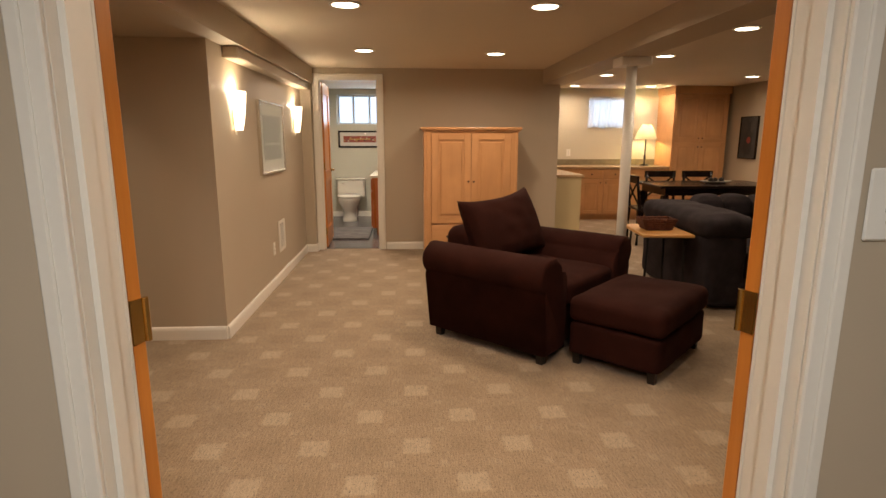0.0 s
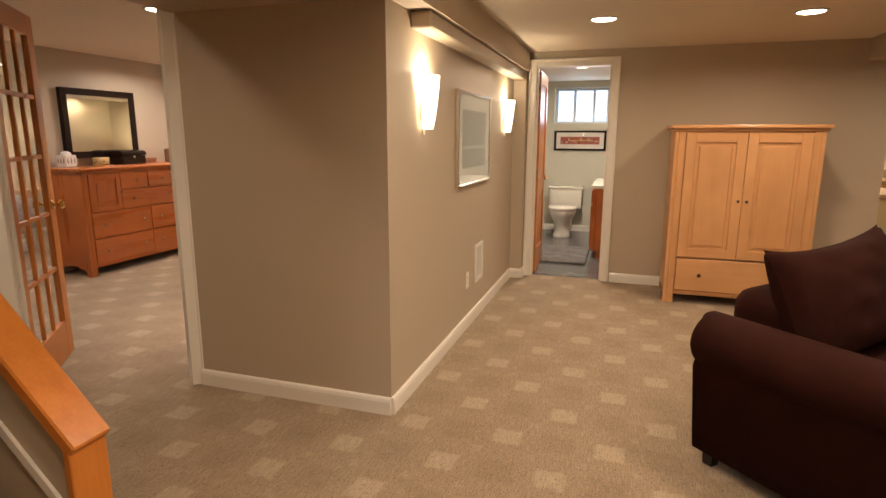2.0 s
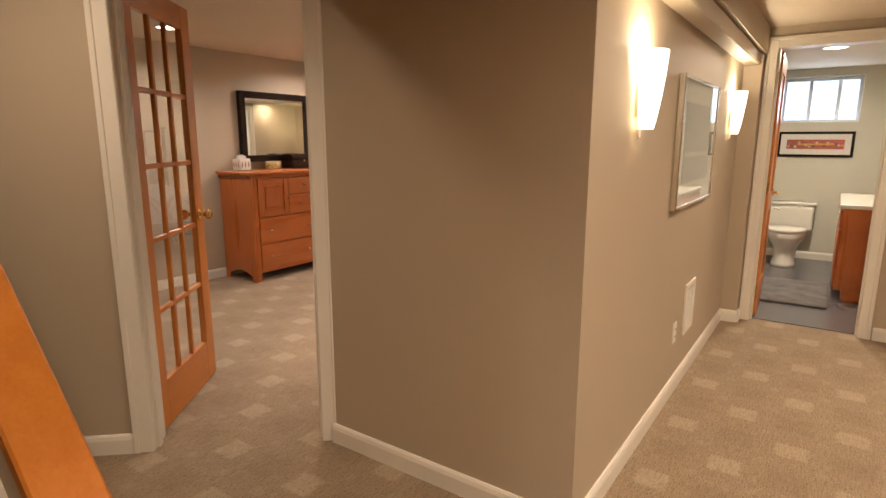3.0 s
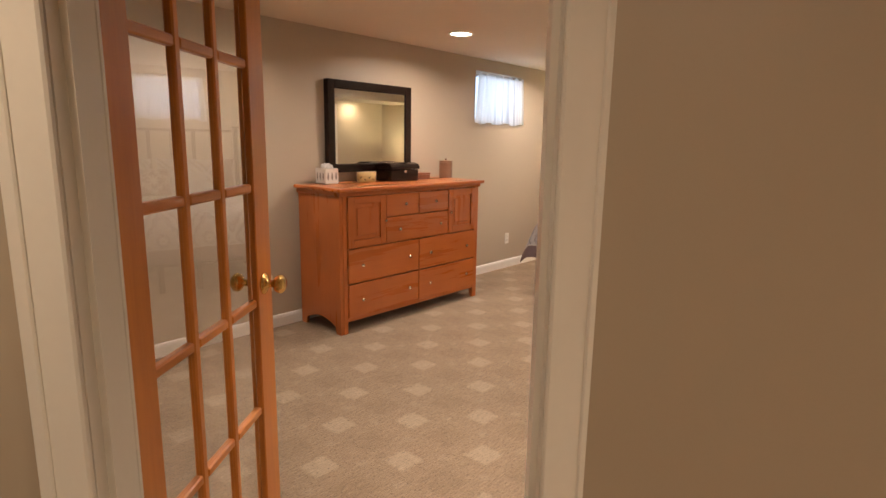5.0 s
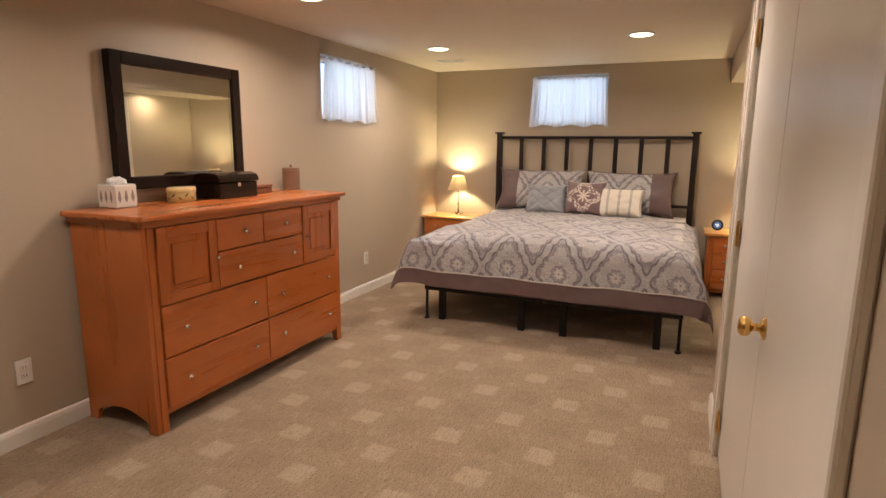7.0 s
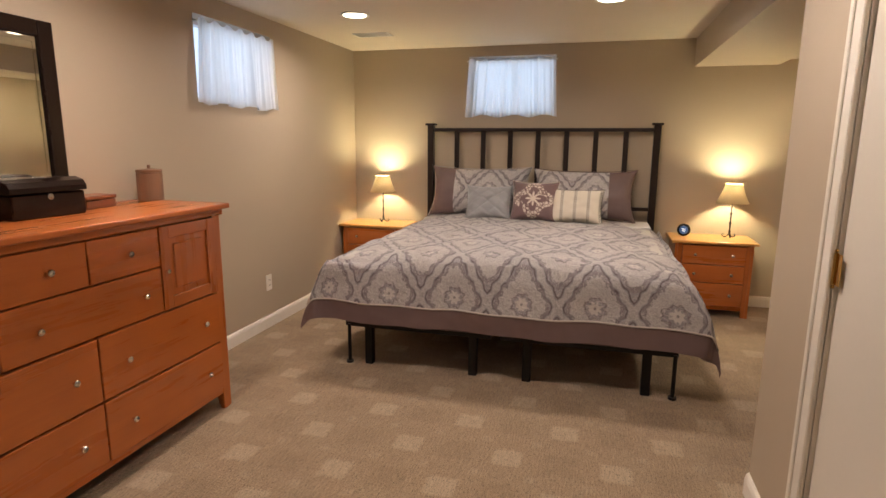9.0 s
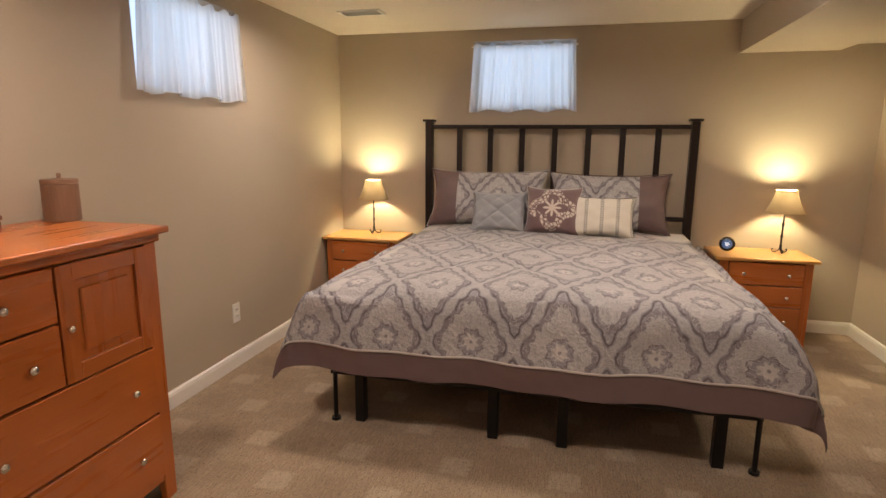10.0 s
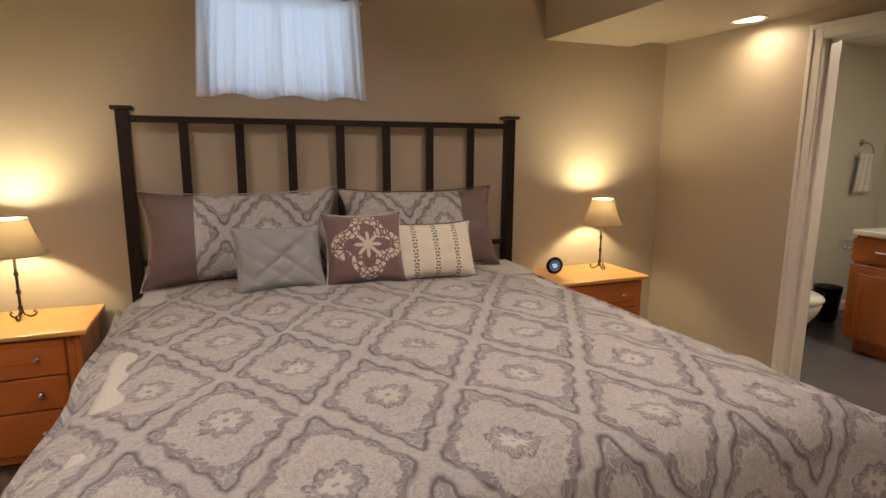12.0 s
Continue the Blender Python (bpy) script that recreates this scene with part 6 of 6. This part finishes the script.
kl = thing("counter_lamp", pose(4.87, 10.14, KH), "tall dark table lamp with lit cream shade on the counter", "lamp")
part("base", lathe(B(), [(0.075, 0), (0.07, 0.015), (0.02, 0.03), (0.012, 0.08), (0.022, 0.14), (0.011, 0.2), (0.011, 0.44)], 20), IRON, kl, smooth=True)
part("shade", lathe(B(), [(0.185, 0.44), (0.15, 0.53), (0.11, 0.62), (0.075, 0.68)], 32, None, False), GLOWSHADE, kl, "glowing cream shade", True)
b = B()
bmesh.ops.create_uvsphere(b, u_segments=12, v_segments=8, radius=0.03, matrix=Matrix.Translation((0, 0, 0.49)))
part("bulb", b, BULB, kl, smooth=True)
lamp_point("counter_bulb", (4.87, 10.14, KH + 0.58), 0.03, 30.0, (1.0, 0.83, 0.42))
adapter = solid("plug_adapter", one(4.585, 4.635, 10.34, 10.39, 1.05, 1.15, bevel=0.006), PLASTIC, "white plug adapter in the kitchen wall socket", "plug")

# ---- bathroom ----
PORC = mat("white_porcelain", (0.72, 0.70, 0.62), 0.12, var=0.02, bump=0)
toilet = thing("toilet", pose(-0.106, 10.37, 0.006), "white two-piece toilet with closed seat", "toilet")
part("tank", one(-0.23, 0.23, -0.21, -0.01, 0.35, 0.632, bevel=0.03, seg=3), PORC, toilet, smooth=True)
part("tank_lid", one(-0.245, 0.245, -0.225, 0.0, 0.632, 0.665, bevel=0.012, seg=2), PORC, toilet, smooth=True)
part("bowl", lathe(B(), [(0.12, 0.0), (0.115, 0.03), (0.095, 0.10), (0.11, 0.20), (0.165, 0.30), (0.185, 0.365), (0.18, 0.385)], 28, pose(0, -0.50, 0) @ Matrix.Diagonal((1, 1.32, 1, 1))), PORC, toilet, smooth=True)
part("seat", lathe(B(), [(0.19, 0.386), (0.196, 0.395), (0.196, 0.41), (0.18, 0.425), (0.001, 0.43)], 28, pose(0, -0.50, 0) @ Matrix.Diagonal((1, 1.30, 1, 1)), False), PORC, toilet, smooth=True)
part("bowl_neck", one(-0.10, 0.10, -0.35, -0.05, 0.0, 0.36, bevel=0.04, seg=3), PORC, toilet, smooth=True)
part("flush_lever", tube(B(), [(-0.16, -0.205, 0.59), (-0.16, -0.235, 0.59), (-0.10, -0.238, 0.58)], 0.006, 6), NICKEL, toilet)
brush = thing("toilet_brush", pose(-0.44, 9.98, 0.006), "white toilet brush in its holder", "toilet brush")
part("holder", lathe(B(), [(0.045, 0), (0.05, 0.02), (0.042, 0.12), (0.03, 0.19), (0.028, 0.2)], 18), PLASTIC, brush, smooth=True)
part("handle", cyl(B(), (0, 0, 0.19), (0, 0, 0.40), 0.009, n=10), PLASTIC, brush)
rug = solid("bath_rug", soft_box(-0.25, 0.33, 8.10, 9.05, 0.006, 0.03, 0.011, 70, 0.0, 0.002), mat("grey_bath_rug", (0.20, 0.185, 0.175), 0.95, var=0.3, big=9, fine=160, bump=0.7, dist=0.008), "grey-brown shaggy bath rug", "rug", smooth=True)
van = thing("vanity_cabinet", pose(0.36, 8.50, 0.006), "cherry bathroom vanity with white top", "vanity")
part("body", one(0.0, 1.18, 0.0, 1.24, 0.09, 0.79), CHERRY["z"], van)
part("toe_kick", one(0.06, 1.18, 0.03, 1.21, 0.0, 0.09), CHERRY["x"], van)
for k in range(3):
    dd = part("door", one(-0.018, 0.0, 0.03 + 0.41 * k, 0.43 + 0.41 * k, 0.11, 0.60, bevel=0.004), CHERRY["z"], van)
    part("door_panel", one(-0.022, -0.018, 0.09 + 0.41 * k, 0.37 + 0.41 * k, 0.17, 0.54, bevel=0.003), CHERRY["z"], dd)
    dw = part("drawer_front", one(-0.018, 0.0, 0.03 + 0.41 * k, 0.43 + 0.41 * k, 0.62, 0.77, bevel=0.004), CHERRY["y"], van)
    part("pull", one(-0.035, -0.02, 0.19 + 0.41 * k, 0.28 + 0.41 * k, 0.69, 0.70, bevel=0.003), NICKEL, dw)
part("top", one(-0.03, 1.19, -0.015, 1.255, 0.79, 0.825, bevel=0.008, seg=2), PORC, van, "white vanity top")
waste = thing("waste_basket", pose(0.60, 10.22, 0.006), "dark wire waste basket", "basket")
for k in range(7):
    z, r = 0.01 + 0.042 * k, 0.10 + 0.006 * k
    part("ring", tube(B(), [(r * math.cos(a * math.pi / 10), r * math.sin(a * math.pi / 10), z) for a in range(21)], 0.004, 5), IRON, waste)
for k in range(14):
    a = 2 * math.pi * k / 14
    part("rod", tube(B(), [(0.10 * math.cos(a), 0.10 * math.sin(a), 0.01), (0.136 * math.cos(a), 0.136 * math.sin(a), 0.262)], 0.003, 5), IRON, waste)
ring = thing("towel_ring", pose(1.30, Y_BATH, 1.40), "nickel towel ring on the bathroom wall", "towel ring")
part("rose", lathe(B(), [(0.001, 0), (0.028, 0), (0.026, 0.01), (0.01, 0.016), (0.009, 0.05)], 16, pose(0, 0, 0, 90, 0, 0)), NICKEL, ring, smooth=True)
part("ring", tube(B(), [(0.085 * math.sin(a * math.pi / 12), -0.05, -0.085 + 0.085 * math.cos(a * math.pi / 12)) for a in range(25)], 0.005, 6), NICKEL, ring, smooth=True)
bin_ = thing("waste_bin", pose(0.90, 10.24, 0.006), "small dark plastic waste bin beside the wire basket", "waste bin")
part("body", lathe(B(), [(0.075, 0.0), (0.08, 0.01), (0.098, 0.27), (0.102, 0.275), (0.098, 0.28), (0.09, 0.27), (0.074, 0.02), (0.001, 0.015)], 24, None, False), BLACK, bin_, smooth=True)
roll = thing("toilet_paper_roll", pose(0.40, 9.80, 0.70), "white toilet paper roll on a holder at the vanity end", "toilet paper")
part("paper", lathe(B(), [(0.02, -0.05), (0.055, -0.05), (0.055, 0.05), (0.02, 0.05), (0.02, -0.05)], 24, pose(0, 0, 0, 0, 90, 0), False), WHITEMAT, roll, smooth=False)
part("holder", tube(B(), [(-0.065, -0.055, 0), (-0.065, 0, 0), (0.065, 0, 0), (0.065, -0.055, 0)], 0.006, 8), NICKEL, roll)
towel = thing("hand_towel", pose(1.30, Y_BATH - 0.05, 1.315), "white hand towel hanging in the ring", "towel")
for s, col in ((-1, PLASTIC), (1, PLASTIC)):
    grid = [[(x * (0.07 + 0.035 * v), s * (0.012 + 0.006 * math.sin(9 * x + 3 * v)), -0.30 * v) for x in [i / 8 - 1 for i in range(17)]] for v in [j / 12 for j in range(13)]]
    uvs = [[(p[0], p[2]) for p in row] for row in grid]
    cloth_mesh("towel_fold", grid, uvs, mat("white_terry", (0.70, 0.68, 0.64), 0.95, var=0.05, fine=200, bump=0.5) if s < 0 else bpy.data.materials["white_terry"], towel)

bdoor = thing("door_bathroom", pose(-0.148, 7.605, 0, 0, 0, 92), "open honey fir panel door with brass lever", "door", kind="structure")
for x in (0.0, 0.555):
    part("stile", one(x, x + 0.105, -0.0175, 0.0175, 0.012, 1.985, bevel=0.003), PINE["z"], bdoor)
for z0, z1 in ((0.012, 0.24), (0.80, 0.94), (1.86, 1.985)):
    part("rail", one(0.105, 0.555, -0.017, 0.017, z0, z1, bevel=0.002), PINE["x"], bdoor)
for z0, z1 in ((0.24, 0.80), (0.94, 1.86)):
    part("panel", one(0.105, 0.555, -0.006, 0.006, z0, z1), PINE["z"], bdoor)
for s in (-1, 1):
    bm = lathe(B(), [(0.001, 0.0), (0.03, 0.0), (0.03, 0.006), (0.011, 0.012), (0.011, 0.045), (0.001, 0.046)], 18, pose(0.60, s * 0.0175, 0.93, 90 if s < 0 else -90, 0, 0), False)
    tube(bm, [(0.60, s * 0.058, 0.93), (0.55, s * 0.062, 0.932), (0.49, s * 0.058, 0.928)], 0.009, 8)
    part("lever", bm, BRASS, bdoor, "polished brass lever", True)
for z in (0.2, 1.0, 1.80):
    bm = B()
    cyl(bm, (-0.004, 0.0, z - 0.045), (-0.004, 0.0, z + 0.045), 0.007, n=10)
    box(bm, -0.002, 0.0, -0.016, 0.016, z - 0.045, z + 0.045)
    part("hinge", bm, BRASS, bdoor, "brass butt hinge")
